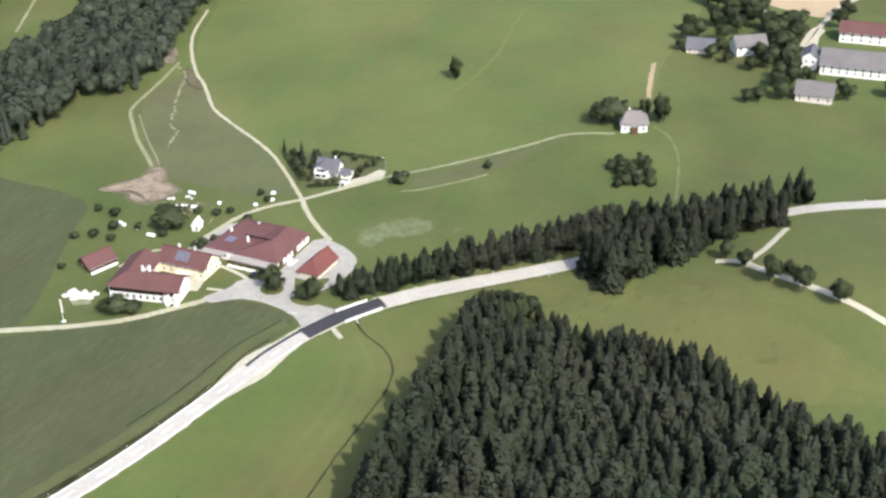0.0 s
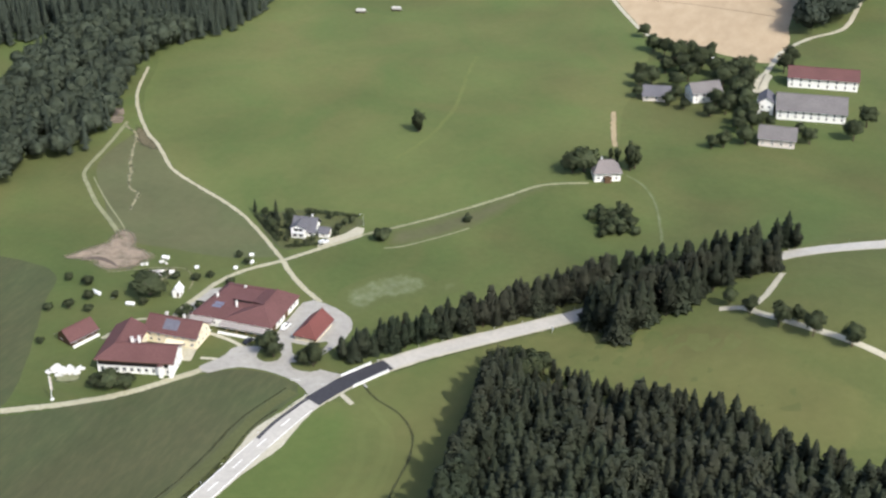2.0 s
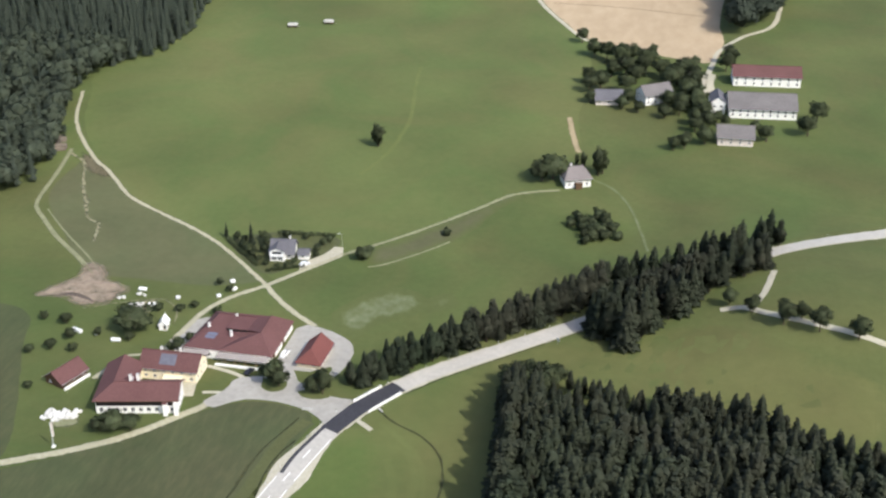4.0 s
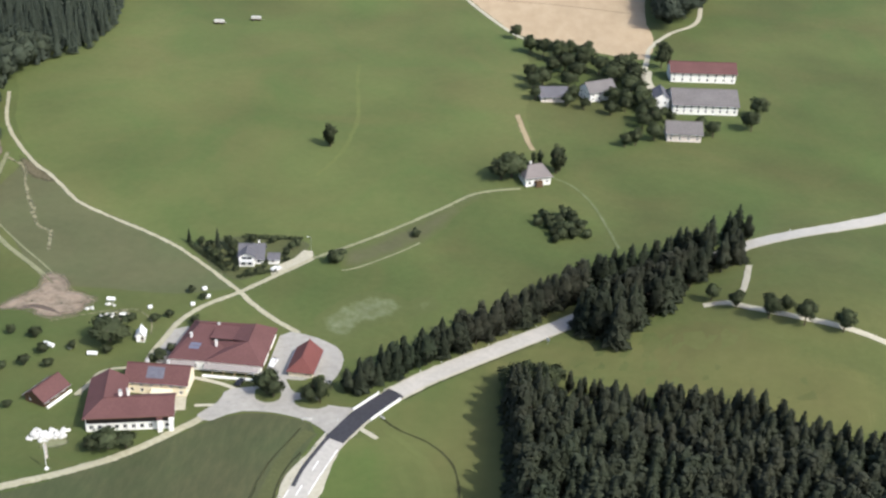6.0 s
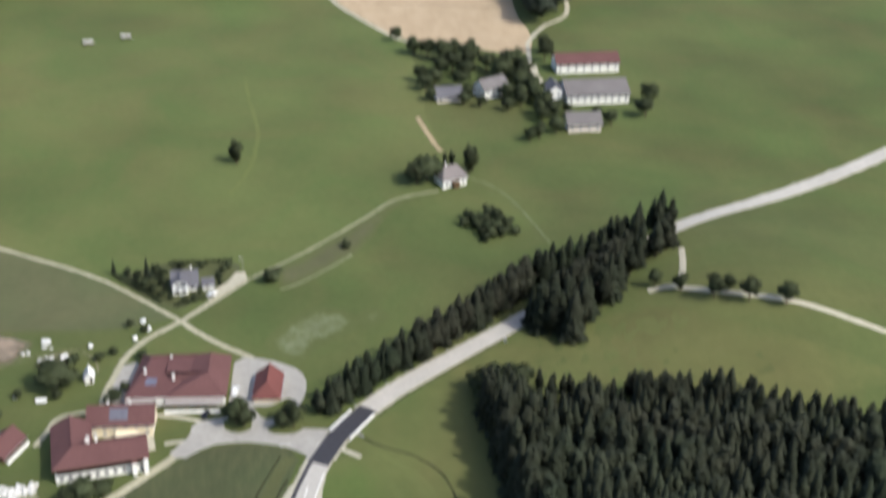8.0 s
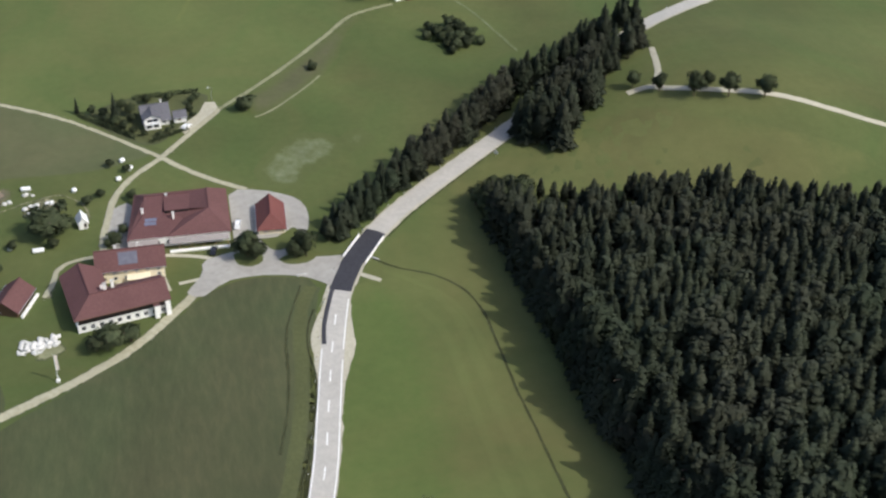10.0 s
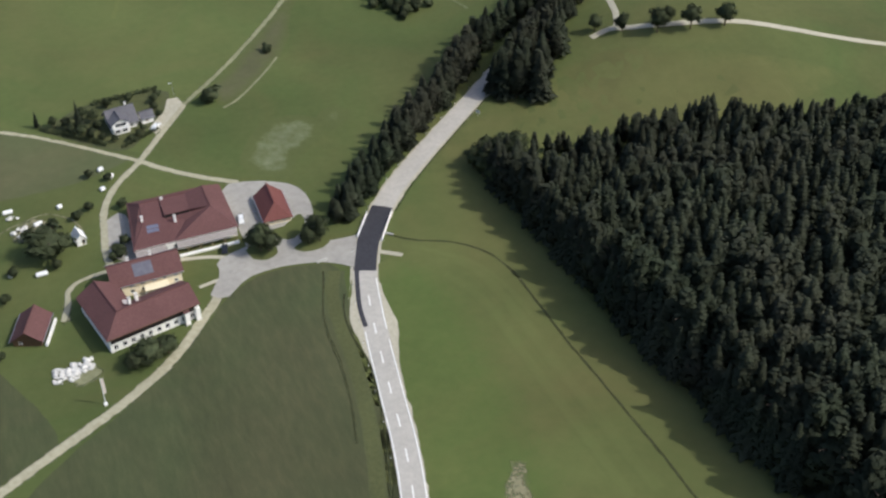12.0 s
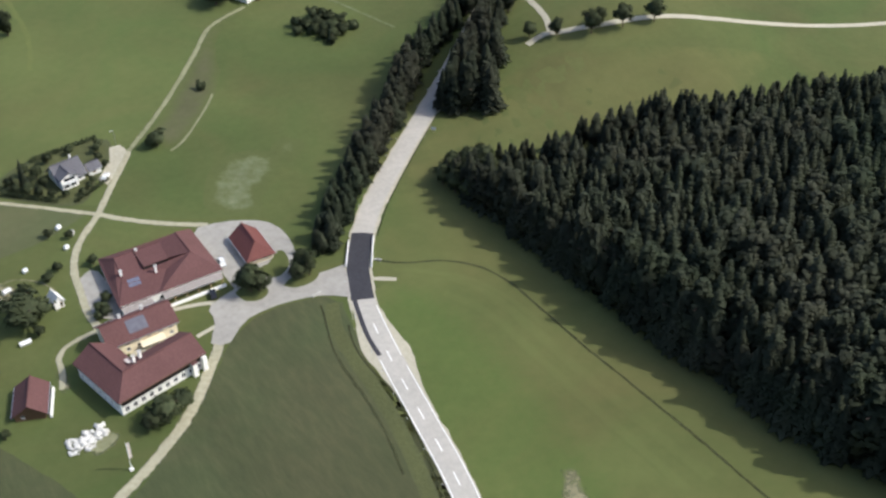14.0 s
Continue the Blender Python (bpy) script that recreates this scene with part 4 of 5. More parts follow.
annex = gabled("garden_annex", 7.4, 25.0, 8, 4.2, 4.0, 2.4, 3.8, ROOF_GREY, PLASTER, 0.4, ((0.9, 1.8),), 1, 1, "small white annex with a grey roof", "hut")

# the white house on the hill lane
white_house = gabled("white_house", 104.6, 110.2, 22, 11.4, 9.6, 4.4, 8.0, ROOF_PALE, PLASTER, 0.8, ((0.8, 2.0), (2.9, 4.0)), 4, 3, "white house with a pale weathered roof", "house", hip=(2.5, 2.5))
part("porch", boxes((-1.5, -6.6, -0.5, 1.5, -4.85, 2.4)), WOOD, white_house, "dark timber porch")
chimney(white_house, -2.0, 0.8, 6.8, 9.0, 0.6)

# the hamlet
gabled("hamlet_house", 132.6, 207.5, 33, 15, 10, 5.2, 8.8, ROOF_MID, PLASTER, 0.7, ((0.8, 2.0), (3.0, 4.3)), 4, 3, "tall white hamlet house with a faded grey-brown roof among trees", "house")
gabled("hamlet_house", 110.5, 201, 10, 13, 9, 3.0, 6.6, ROOF_GREY, PLASTER_P, 0.6, ((0.8, 2.0),), 3, 2, "grey-roofed cottage under trees", "house")
gabled("hamlet_barn", 187.5, 244.5, 6, 34, 12, 5.6, 9.4, ROOF, PLASTER, 0.7, ((0.9, 2.3), (3.3, 4.7)), 8, 2, "long two-storey hamlet barn with a dark red roof", "barn")
gabled("hamlet_barn", 184.5, 204, 6, 32, 20, 4.8, 9.6, ROOF_MID, PLASTER, 0.7, ((1.0, 2.2), (2.9, 4.2)), 9, 3, "wide hamlet barn with a pale grey roof", "barn")
gabled("hamlet_house", 163.6, 202.0, 94, 12, 7.4, 6.2, 8.8, ROOF_GREY, PLASTER, 0.4, ((0.8, 2.0), (3.2, 4.5)), 3, 2, "narrow white hamlet house with its gable to the fields", "house")
gabled("hamlet_house", 172.5, 166.0, 4, 16, 11, 4.2, 8.0, ROOF_MID, PLASTER_P, 0.8, ((0.8, 2.0), (2.6, 3.6)), 4, 3, "low hamlet house with a faded brownish roof", "house")
patch("hamlet_yard", [(154.5, 224), (154.5, 240), (156.5, 252), (162, 251), (161.5, 236), (162, 222)], 0.12, GRAVEL, "pale gravel yard between the hamlet houses", 0.6, 12.0, category="yard")

# garden hut
gabled("garden_hut", -25.4, -36.4, 100, 4.2, 2.8, 2.6, 4.4, PLASTER, PLASTER, 0.3, ((0.3, 2.1),), 1, 1, "small white garden hut", "hut")

# ---- trees ----
def tri_mesh(name, verts, tris, mat, outward=None):
    """A mesh from arrays of corners and triangles. outward: a direction per corner, by which the tufts are turned and shaded as one crown."""
    me = bpy.data.meshes.new(name)
    verts, tris = np.asarray(verts, dtype=np.float32), np.array(tris, dtype=np.int32)
    if outward is not None:
        a, b, c = (verts[tris[:, k]] for k in range(3))
        flip = (np.cross(b - a, c - a) * outward[tris[:, 0]]).sum(1) < 0
        tris[flip] = tris[flip][:, ::-1]
    me.vertices.add(len(verts))
    me.vertices.foreach_set("co", verts.ravel())
    me.loops.add(tris.size)
    me.loops.foreach_set("vertex_index", tris.ravel())
    me.polygons.add(len(tris))
    me.polygons.foreach_set("loop_start", np.arange(0, tris.size, 3, dtype=np.int32))
    me.update(calc_edges=True)
    if outward is not None:
        me.polygons.foreach_set("use_smooth", np.ones(len(tris), dtype=bool))
        me.normals_split_custom_set_from_vertices(outward)
    me.materials.append(mat)
    return me


def outward_of(V, centre, rise):
    """For each corner the way out of the crown."""
    d = V - np.array(centre, dtype=np.float32)
    d[:, 2] *= rise
    r = np.random.RandomState(5).normal(0, 0.14, d.shape).astype(np.float32)
    d /= np.linalg.norm(d, axis=1, keepdims=True) + 1e-6
    d += r
    return d / (np.linalg.norm(d, axis=1, keepdims=True) + 1e-6)


def spruce_crown(rng, tall, wide, layers, arms, low=0.08, fine=True):
    """The boughs of a spruce: whorls of drooping, tapered fronds round a thin core."""
    V, T = [], []

    def add(*pts):
        n = len(V)
        V.extend(pts)
        T.extend((n, n + k, n + k + 1) for k in range(1, len(pts) - 1))

    for i in range(layers):
        u = (i + 0.5 * rng.random()) / layers
        z = tall * (low + (1 - low) * u)
        reach = wide * (1 - u) ** 0.8 * (0.8 + 0.4 * rng.random()) + 0.12
        n = max(4, int(arms * (1 - 0.6 * u)))
        a0 = rng.random() * 6.28
        for k in range(n):
            a = a0 + 6.283 * (k + 0.6 * rng.random()) / n
            r = reach * (0.65 + 0.5 * rng.random())
            d = np.array((math.cos(a), math.sin(a), 0.0))
            s = np.array((-d[1], d[0], 0.0)) * (0.16 * r + 0.22) * (0.8 + 0.5 * rng.random())
            root = np.array((0, 0, z + 0.18 * r))
            droop = 0.22 + 0.25 * rng.random()
            mid = root + d * r * 0.55 + np.array((0, 0, -droop * r * 0.45))
            tip = root + d * r + np.array((0, 0, -droop * r))
            sag = np.array((0, 0, -0.2 * r - 0.12))
            if fine:
                add(root, mid + s, tip)
                add(root, tip, mid - s)
                add(root, mid + s * 0.8 + sag, tip + sag * 0.6)
                add(mid + s * 1.3 + d * r * 0.1, mid + s * 0.3 + sag, tip - s * 0.2)
                add(mid - s * 1.3 + d * r * 0.1, tip + s * 0.2, mid - s * 0.3 + sag)
            else:
                add(root, mid + s * 1.2 + sag * 0.4, tip)
                add(root, tip, mid - s * 1.2 + sag * 0.4)
    for k in range(7):
        a, b = 6.283 * k / 7, 6.283 * (k + 1) / 7
        w = wide * 0.42
        add((w * math.cos(a), w * math.sin(a), tall * (low + 0.02)), (w * math.cos(b), w * math.sin(b), tall * (low + 0.02)), (0, 0, tall))
    V = np.array(V, dtype=np.float32)
    D = V.copy()
    D[:, 2] = 0.45 * np.hypot(V[:, 0], V[:, 1]) + 0.15
    return V, np.array(T, dtype=np.int32), outward_of(D, (0, 0, 0), 1.0)


def leafy_crown(rng, tall, wide, clumps, per, size, base=0.22, squash=1.0, narrow=0.25, lump=0.42):
    """A broad crown: leaf tufts scattered over many uneven clumps."""
    V, T = [], []
    cz = tall * (base + (1 - base) / 2)
    hz = tall * (1 - base) / 2
    for c in range(clumps):
        while True:
            p = np.array([rng.uniform(-1, 1) for _ in range(3)])
            if 0.25 < np.linalg.norm(p) < 1:
                break
        p *= 0.72 / max(0.6, np.linalg.norm(p))
        taper = 1.0 - narrow * max(0, p[2] + (0.5 if narrow > 0.5 else 0))
        centre = np.array((p[0] * wide * taper, p[1] * wide * taper, cz + p[2] * hz * squash))
        rad = np.array((wide * lump, wide * lump, hz * lump * 0.86)) * rng.uniform(0.7, 1.15)
        for k in range(per):
            d = np.array([rng.gauss(0, 1) for _ in range(3)])
            d /= np.linalg.norm(d) + 1e-9
            q = centre + d * rad * rng.uniform(0.35, 1.12)
            a = np.array([rng.gauss(0, 1) for _ in range(3)])
            a = a - d * (a @ d) * 0.8
            a /= np.linalg.norm(a) + 1e-9
            b = np.cross(d, a)
            w = size * rng.uniform(0.6, 1.3)
            n = len(V)
            V.extend((q - a * w, q + b * w * 0.7 + d * w * 0.25, q + a * w, q - b * w * 0.7 + d * w * 0.25))
            T.extend(((n, n + 1, n + 2), (n, n + 2, n + 3)))
    for k in range(9):   # the dense inside of the crown
        for j in range(5):
            ring = []
            for kk, jj in ((k, j), (k + 1, j), (k + 1, j + 1), (k, j + 1)):
                a, e = 6.283 * kk / 9, -1.35 + 2.7 * jj / 5
                f = 0.62 + 0.1 * math.sin(3 * a + 2 * e)
                w = wide * f * math.cos(e) * (1 - narrow * max(0, math.sin(e) + (0.5 if narrow > 0.5 else 0)))
                ring.append((w * math.cos(a), w * math.sin(a), cz + hz * 0.72 * math.sin(e)))
            n = len(V)
            V.extend(np.array(q) for q in ring)
            T.extend(((n, n + 1, n + 2), (n, n + 2, n + 3)))
    V = np.array(V, dtype=np.float32)
    return V, np.array(T, dtype=np.int32), outward_of(V, (0, 0, cz - 0.15 * hz), wide / hz)


def trunk_mesh(tall, r, limbs, rng):
    bm = bmesh.new()
    tube(bm, 0, 0, -0.6, tall * 0.5, r, r * 0.6, 7)
    tube(bm, 0, 0, tall * 0.5, tall * 0.92, r * 0.6, r * 0.12, 6)
    for k in range(limbs):
        a = 6.283 * k / max(1, limbs) + rng.random()
        z = tall * (0.3 + 0.35 * rng.random())
        l = tall * (0.28 if r > 0.27 else 0.13)
        beam(bm, (0, 0, z), (l * math.cos(a), l * math.sin(a), z + l * 0.7), r * 0.45)
    return mesh_of("trunk", bm, BARK)


rng = random.Random(7)
SPRUCES = []
for k in range(6):
    tall = 1.0
    V, T, D = spruce_crown(rng, 20.0, 2.9 + 0.5 * rng.random(), 20, 12)
    SPRUCES.append((trunk_mesh(20.0, 0.24, 0, rng), tri_mesh("crown", V, T, NEEDLES, D), (V, T, D)))
PINES = []
for k in range(6):
    V, T, D = leafy_crown(rng, 18.0, 3.1, 34, 56, 0.52, 0.06, 1.05, 0.86, 0.36)
    PINES.append((trunk_mesh(18.0, 0.26, 4, rng), tri_mesh("crown", V, T, PINE, D), (V, T, D)))
FARSPRUCES = [spruce_crown(rng, 20.0, 3.0 + 0.6 * rng.random(), 11, 8, fine=False) for k in range(5)]
BROADS = []
for k in range(4):
    V, T, D = leafy_crown(rng, 10.0, 4.2, 16, 70, 0.5)
    BROADS.append((trunk_mesh(10.0, 0.3, 5, rng), tri_mesh("crown", V, T, LEAVES, D), (V, T, D)))
SLIMS = []
for k in range(2):
    V, T, D = leafy_crown(rng, 13.0, 2.0, 14, 55, 0.4, 0.08)
    SLIMS.append((trunk_mesh(13.0, 0.25, 4, rng), tri_mesh("crown", V, T, LEAVES, D), (V, T, D)))
BUSHES = []
for k in range(3):
    V, T, D = leafy_crown(rng, 3.0, 2.0, 10, 50, 0.32, 0.0)
    BUSHES.append((trunk_mesh(3.0, 0.12, 4, rng), tri_mesh("crown", V, T, LEAVES, D), (V, T, D)))


def plant(kind, variants, x, y, scale, label, category, group="", wide=1.0, r=None):
    r = r or rng
    tm, cm, _ = variants[r.randrange(len(variants))]
    t = thing(kind, x, y, r.uniform(0, 360), label, category, group)
    t.scale = (scale * wide, scale * wide, scale)
    for n, me in (("trunk", tm), ("crown", cm)):
        o = new(n, me)
        o.parent = t
    return t


def inside(x, y, poly):
    hit = False
    for (x0, y0), (x1, y1) in zip(poly, poly[1:] + poly[:1]):
        if (y0 > y) != (y1 > y) and x < (x1 - x0) * (y - y0) / (y1 - y0) + x0:
            hit = not hit
    return hit


def scatter(poly, gap, r, jitter=0.45):
    lo = [min(p[a] for p in poly) for a in (0, 1)]
    hi = [max(p[a] for p in poly) for a in (0, 1)]
    out, y, odd = [], lo[1], 0
    while y < hi[1]:
        x = lo[0] + (gap / 2 if odd else 0)
        while x < hi[0]:
            p = (x + r.uniform(-jitter, jitter) * gap, y + r.uniform(-jitter, jitter) * gap)
            if inside(*p, poly):
                out.append(p)
            x += gap
        y += gap * 0.87
        odd = 1 - odd
    return out


def wood(name, spots, variants, lo, hi, r, mat, label, category="forest", wide=(0.85, 1.2), grow=None):
    """Many trees joined into one mass."""
    VS, TS, DS, n = [], [], [], 0
    grow = grow or (lambda x, y: 1.0)
    for x, y in spots:
        V, T, D = variants[r.randrange(len(variants))]
        s, a, w = r.uniform(lo, hi) * grow(x, y), r.uniform(0, 6.283), r.uniform(*wide)
        c, sn = math.cos(a) * s * w, math.sin(a) * s * w
        W = np.empty_like(V)
        W[:, 0] = V[:, 0] * c - V[:, 1] * sn + x
        W[:, 1] = V[:, 0] * sn + V[:, 1] * c + y
        W[:, 2] = V[:, 2] * s + height(x, y)
        N = D.copy()
        N[:, 0] = D[:, 0] * math.cos(a) - D[:, 1] * math.sin(a)
        N[:, 1] = D[:, 0] * math.sin(a) + D[:, 1] * math.cos(a)
        VS.append(W)
        DS.append(N)
        TS.append(T + n)
        n += len(V)
    ob = new(name, tri_mesh(name, np.concatenate(VS), np.concatenate(TS), mat, np.concatenate(DS)))
    return tagged(ob, label, category, "", "stuff")


# the near wood: its rim tree by tree, the inside as one mass
NORTH_EDGE = [(101, -47), (107, -41.5), (116, -44), (126, -47), (136, -50), (150, -52.5), (163, -55.5), (176, -57), (188, -62), (215, -73), (300, -98)]
NEARWOOD = [*NORTH_EDGE, (300, -330), (150, -330), (131, -250), (120.5, -205), (114, -165), (111, -142), (108.5, -120), (106, -94), (103, -66)]
INNER = [(119, -66), (147, -70), (172, -73), (190, -79), (215, -90), (300, -116), (300, -330), (164, -330), (145, -250), (135, -205), (128, -165), (125, -142), (122.5, -120), (120, -94)]
rim, core = [], []
for p in scatter(NEARWOOD, 4.9, rng, 0.42):
    (core if inside(*p, INNER) else rim).append(p)


def growth(x, y):
    """The wood starts with low young trees along its north edge and stands taller towards the south."""
    inwards = np.interp(x, [p[0] for p in NORTH_EDGE], [p[1] for p in NORTH_EDGE]) - y
    old = 0.79 + 0.45 * min(1.0, max(0.0, (-66 - y) / 75)) + 0.13 * smooth(124, 110, x) * smooth(-110, -80, y)
    mound = max(math.exp(-((x - c) / 5.5) ** 2) for c in (106, 136, 154, 177))   # where tall trees reach the edge
    young = 16.0 * (1 - mound) * (1.0 if x < 148 else 0.3) * smooth(110, 120, x)
    return float(min(old, 0.42 + 0.13 * smooth(142, 154, x) + 0.1 * smooth(166, 176, x) + 0.031 * max(0.0, inwards - young)))


for k, (x, y) in enumerate(rim):
    if noise.noise((x * 0.06, y * 0.06, 4.0)) + 0.25 * rng.uniform(-1, 1) > (-0.05 if x < 135 else 0.1):
        plant("pine", PINES, x, y, growth(x, y) * rng.uniform(0.92, 1.22), "rounded grey-green pine at the edge of the wood", "tree", "pines of the near wood", rng.uniform(1.2, 1.55))
    else:
        plant("spruce", SPRUCES, x, y, growth(x, y) * rng.uniform(0.85, 1.08), "dark green spruce at the edge of the wood", "tree", "spruces of the near wood", rng.uniform(1.45, 1.85))
edge = [(100.5, -56), (102.5, -66), (105, -94), (107.3, -120), (109.8, -142), (112.8, -165), (119, -205)]
last = None
for c, d in offset_line(edge, 0, 0.5):   # a close row of boughs down to the ground along the meadow
    if last is None or (c - last).length > 1.9:
        last = c
        low = 0.8 if c.y > -120 else 0.66
        x, y = c.x + rng.uniform(0.2, 3.2) - 2.0 * smooth(-110, -150, c.y), c.y + rng.uniform(-0.6, 0.6)
        if rng.random() < 0.5:
            plant("pine", PINES, x, y, growth(x, y) * low * rng.uniform(0.85, 1.2), "rounded grey-green pine at the edge of the wood", "tree", "pines of the near wood", rng.uniform(1.4, 1.7))
        else:
            plant("spruce", SPRUCES, x, y, growth(x, y) * low * rng.uniform(0.85, 1.2), "dark green spruce at the edge of the wood", "tree", "spruces of the near wood", rng.uniform(1.5, 1.8))
wood("spruce_wood", [p for p in core if noise.noise((p[0] * 0.06, p[1] * 0.06, 4.0)) < 0.04], [q[2] for q in SPRUCES], 0.85, 1.1, rng, NEEDLES, "dense dark green spruce wood", wide=(1.45, 1.85), grow=growth)
wood("pine_wood", [p for p in core if noise.noise((p[0] * 0.06, p[1] * 0.06, 4.0)) >= 0.04], [q[2] for q in PINES], 0.9, 1.2, rng, PINE, "dense grey-green pine wood", wide=(1.2, 1.55), grow=growth)

# the belt of trees along the road
rowline = offset_line([(50.6, -58.6), (58, -52), (67.2, -42.2), (80.2, -29.8), (94.2, -17.3), (107.2, -4.8), (117.2, 4.6), (125, 12.6)], 0, 1.0)
last = None
for c, d in rowline:
    if last is None or (c - last).length > rng.uniform(1.8, 2.6):
        last = c
        u = smooth(50, 120, c.x)
        for k in range(1 if rng.random() < 0.3 else 2):
            q = rng.uniform(-1.2, 1.8) + 3.4 * k
            size = rng.uniform(0.42, 0.58) + 0.2 * u
            if rng.random() < 0.6:
                plant("pine", PINES, c.x - d.y * q, c.y + d.x * q, size * 1.05, "rounded grey-green pine in the belt along the road", "tree", "trees along the road", rng.uniform(1.5, 2.0))
            else:
                plant("spruce", SPRUCES, c.x - d.y * q, c.y + d.x * q, size, "dark spruce in the belt along the road", "tree", "trees along the road", rng.uniform(1.6, 2.1))
COPSES = (([(122.5, -11.5), (126.5, -17), (132, -20.5), (138, -20), (146, -9), (156, 3), (165, 9), (163, 15), (152, 14), (143, 7.5), (133, -1.5), (126, -7.5)], 0.74, 0.98),
          ([(114, 7), (124, 14), (138, 20), (152, 26), (165, 36), (180, 49), (192, 58), (188, 62), (174, 52), (158, 40), (140, 32), (118, 17)], 0.55, 0.8),
          ([(146, 7), (156, 15), (166, 16), (178, 28), (190, 39), (186, 42), (172, 30), (160, 22), (150, 14)], 0.6, 0.8))
for outline, lo, hi in COPSES:
    for k, p in enumerate(scatter(outline, 4.6, rng)):
        if k % 2:
            plant("pine", PINES, *p, rng.uniform(lo, hi), "rounded grey-green pine of the copse by the road", "tree", "trees of the copse", rng.uniform(1.4, 1.8))
        else:
            plant("spruce", SPRUCES, *p, rng.uniform(lo, hi), "dark spruce of the copse by the road", "tree", "trees of the copse", rng.uniform(1.6, 2.0))

for c, d in offset_line([(121, -4.6), (138, 9), (162, 28.6)], -5.4, 3.0):   # boughs that hang over the road
    plant("spruce" if rng.random() < 0.5 else "pine", SPRUCES if rng.random() < 0.5 else PINES, c.x, c.y, rng.uniform(0.7, 0.9), "dark conifer of the copse close to the road", "tree", "trees of the copse", rng.uniform(1.4, 1.7))

# woods in the north and the west
NORTH = [(-152, 196), (-146, 208), (-133, 226), (-136, 268), (-145, 315), (-150, 372), (-102, 382), (-8, 376), (19, 396), (37, 440), (30, 640), (-60, 760), (-420, 760), (-420, 90), (-290, 112), (-253, 149), (-243, 167), (-233, 186), (-222, 203)]
wood("far_spruce_wood", scatter(NORTH, 6.2, rng), FARSPRUCES, 0.8, 1.25, rng, NEEDLES_HAZY, "distant dark spruce wood")
WEST = [(-147, -45), (-143, 0), (-145, 25), (-146, 46), (-138, 51), (-128, 60), (-127, 78), (-134, 100), (-143, 118), (-153, 142), (-159, 165), (-156, 182), (-150, 206), (-170, 214), (-224, 205), (-215, 150), (-211, 128), (-208, 112), (-204, 100), (-202, 82), (-203, 70), (-220, 40), (-240, 0), (-235, -60), (-185, -70)]
ws = scatter(WEST, 6.5, rng)
wood("mixed_wood", [p for k, p in enumerate(ws) if k % 3], [b[2] for b in BROADS], 1.0, 1.7, rng, LEAVES_HAZY, "mixed wood of broad-leaved trees", wide=(0.8, 1.1))
wood("far_spruce_wood", [p for k, p in enumerate(ws) if not k % 3], FARSPRUCES, 0.7, 1.0, rng, NEEDLES_HAZY, "dark spruces in the mixed wood")
# Broad-leaved crowns in the needle colour that carries the painted haze.
wood("far_grove", scatter([(172, 322), (172, 360), (173, 416), (188, 506), (200, 540), (214, 508), (202, 404), (192, 350)], 5.2, rng), [b[2] for b in BROADS], 1.7, 2.3, rng, NEEDLES_HAZY, "tall grove of trees beside the grain field", "grove")

# single trees and bushes
for x, y, q in ((100, -47, 0.8), (103.5, -44.5, 0.8), (107, -42.5, 0.75), (112, -43.5, 0.8), (117, -45, 0.85), (104, -49, 0.95), (109, -48, 1.0), (114, -49, 1.0), (101, -53, 0.9), (106, -54, 1.05), (112, -54, 1.1), (103.5, -60, 1.1)):
    plant("broad_leaved_tree", BROADS, x, y, q, "bushy tree at the tip of the wood", "tree", "trees at the tip of the wood", 0.95)
plant("field_tree", SLIMS, 10.8, 129, 0.98, "lone slim tree in the meadow", "tree", wide=1.65)
for x, y, s, w in ((-35.5, -39.5, 0.95, 1.95), (24.2, -62.2, 0.95, 1.15), (26.6, -63.6, 0.75, 1.2), (41.5, -62.5, 0.78, 1.3), (38.6, -64.8, 0.6, 1.3), (-16.3, -97.6, 0.7, 1.6), (-20.5, -98.8, 0.5, 1.6), (-11.2, -96.4, 0.55, 1.6), (94.5, 112, 1.15, 1.55), (90, 109.5, 0.95, 1.6)):
    plant("broad_leaved_tree", BROADS, x, y, s, "round dark green broad-leaved tree", "tree", wide=w)
plant("broad_leaved_tree", SLIMS, 42, -65.0, 0.72, "slender young tree on a grass island", "tree", wide=1.1)
for x, y, s in ((113.8, 118.5, 1.15), (115.5, 121, 0.95), (106.5, 125.5, 0.62), (103.5, 126, 0.5)):
    plant("broad_leaved_tree", SLIMS, x, y, s, "tree behind the white house", "tree", wide=1.3)
for x, y, s in ((31.6, 28.0, 1.7), (58.8, 54.2, 0.9), (107, 71, 1.0), (110, 76, 1.2), (113, 67, 1.2), (118, 79, 1.3), (117, 60, 1.2), (120, 65, 1.4), (125, 68, 1.3), (122, 72, 1.3), (127, 62, 1.0), (115, 57, 1.0), (116, 71, 1.4), (112, 72, 1.2), (117, 66, 1.3), (121, 76, 1.2), (122, 61, 1.2), (114, 62, 1.0)):
    plant("bush", BUSHES, x, y, s * 1.3, "dark leafy bush in the meadow", "bush")
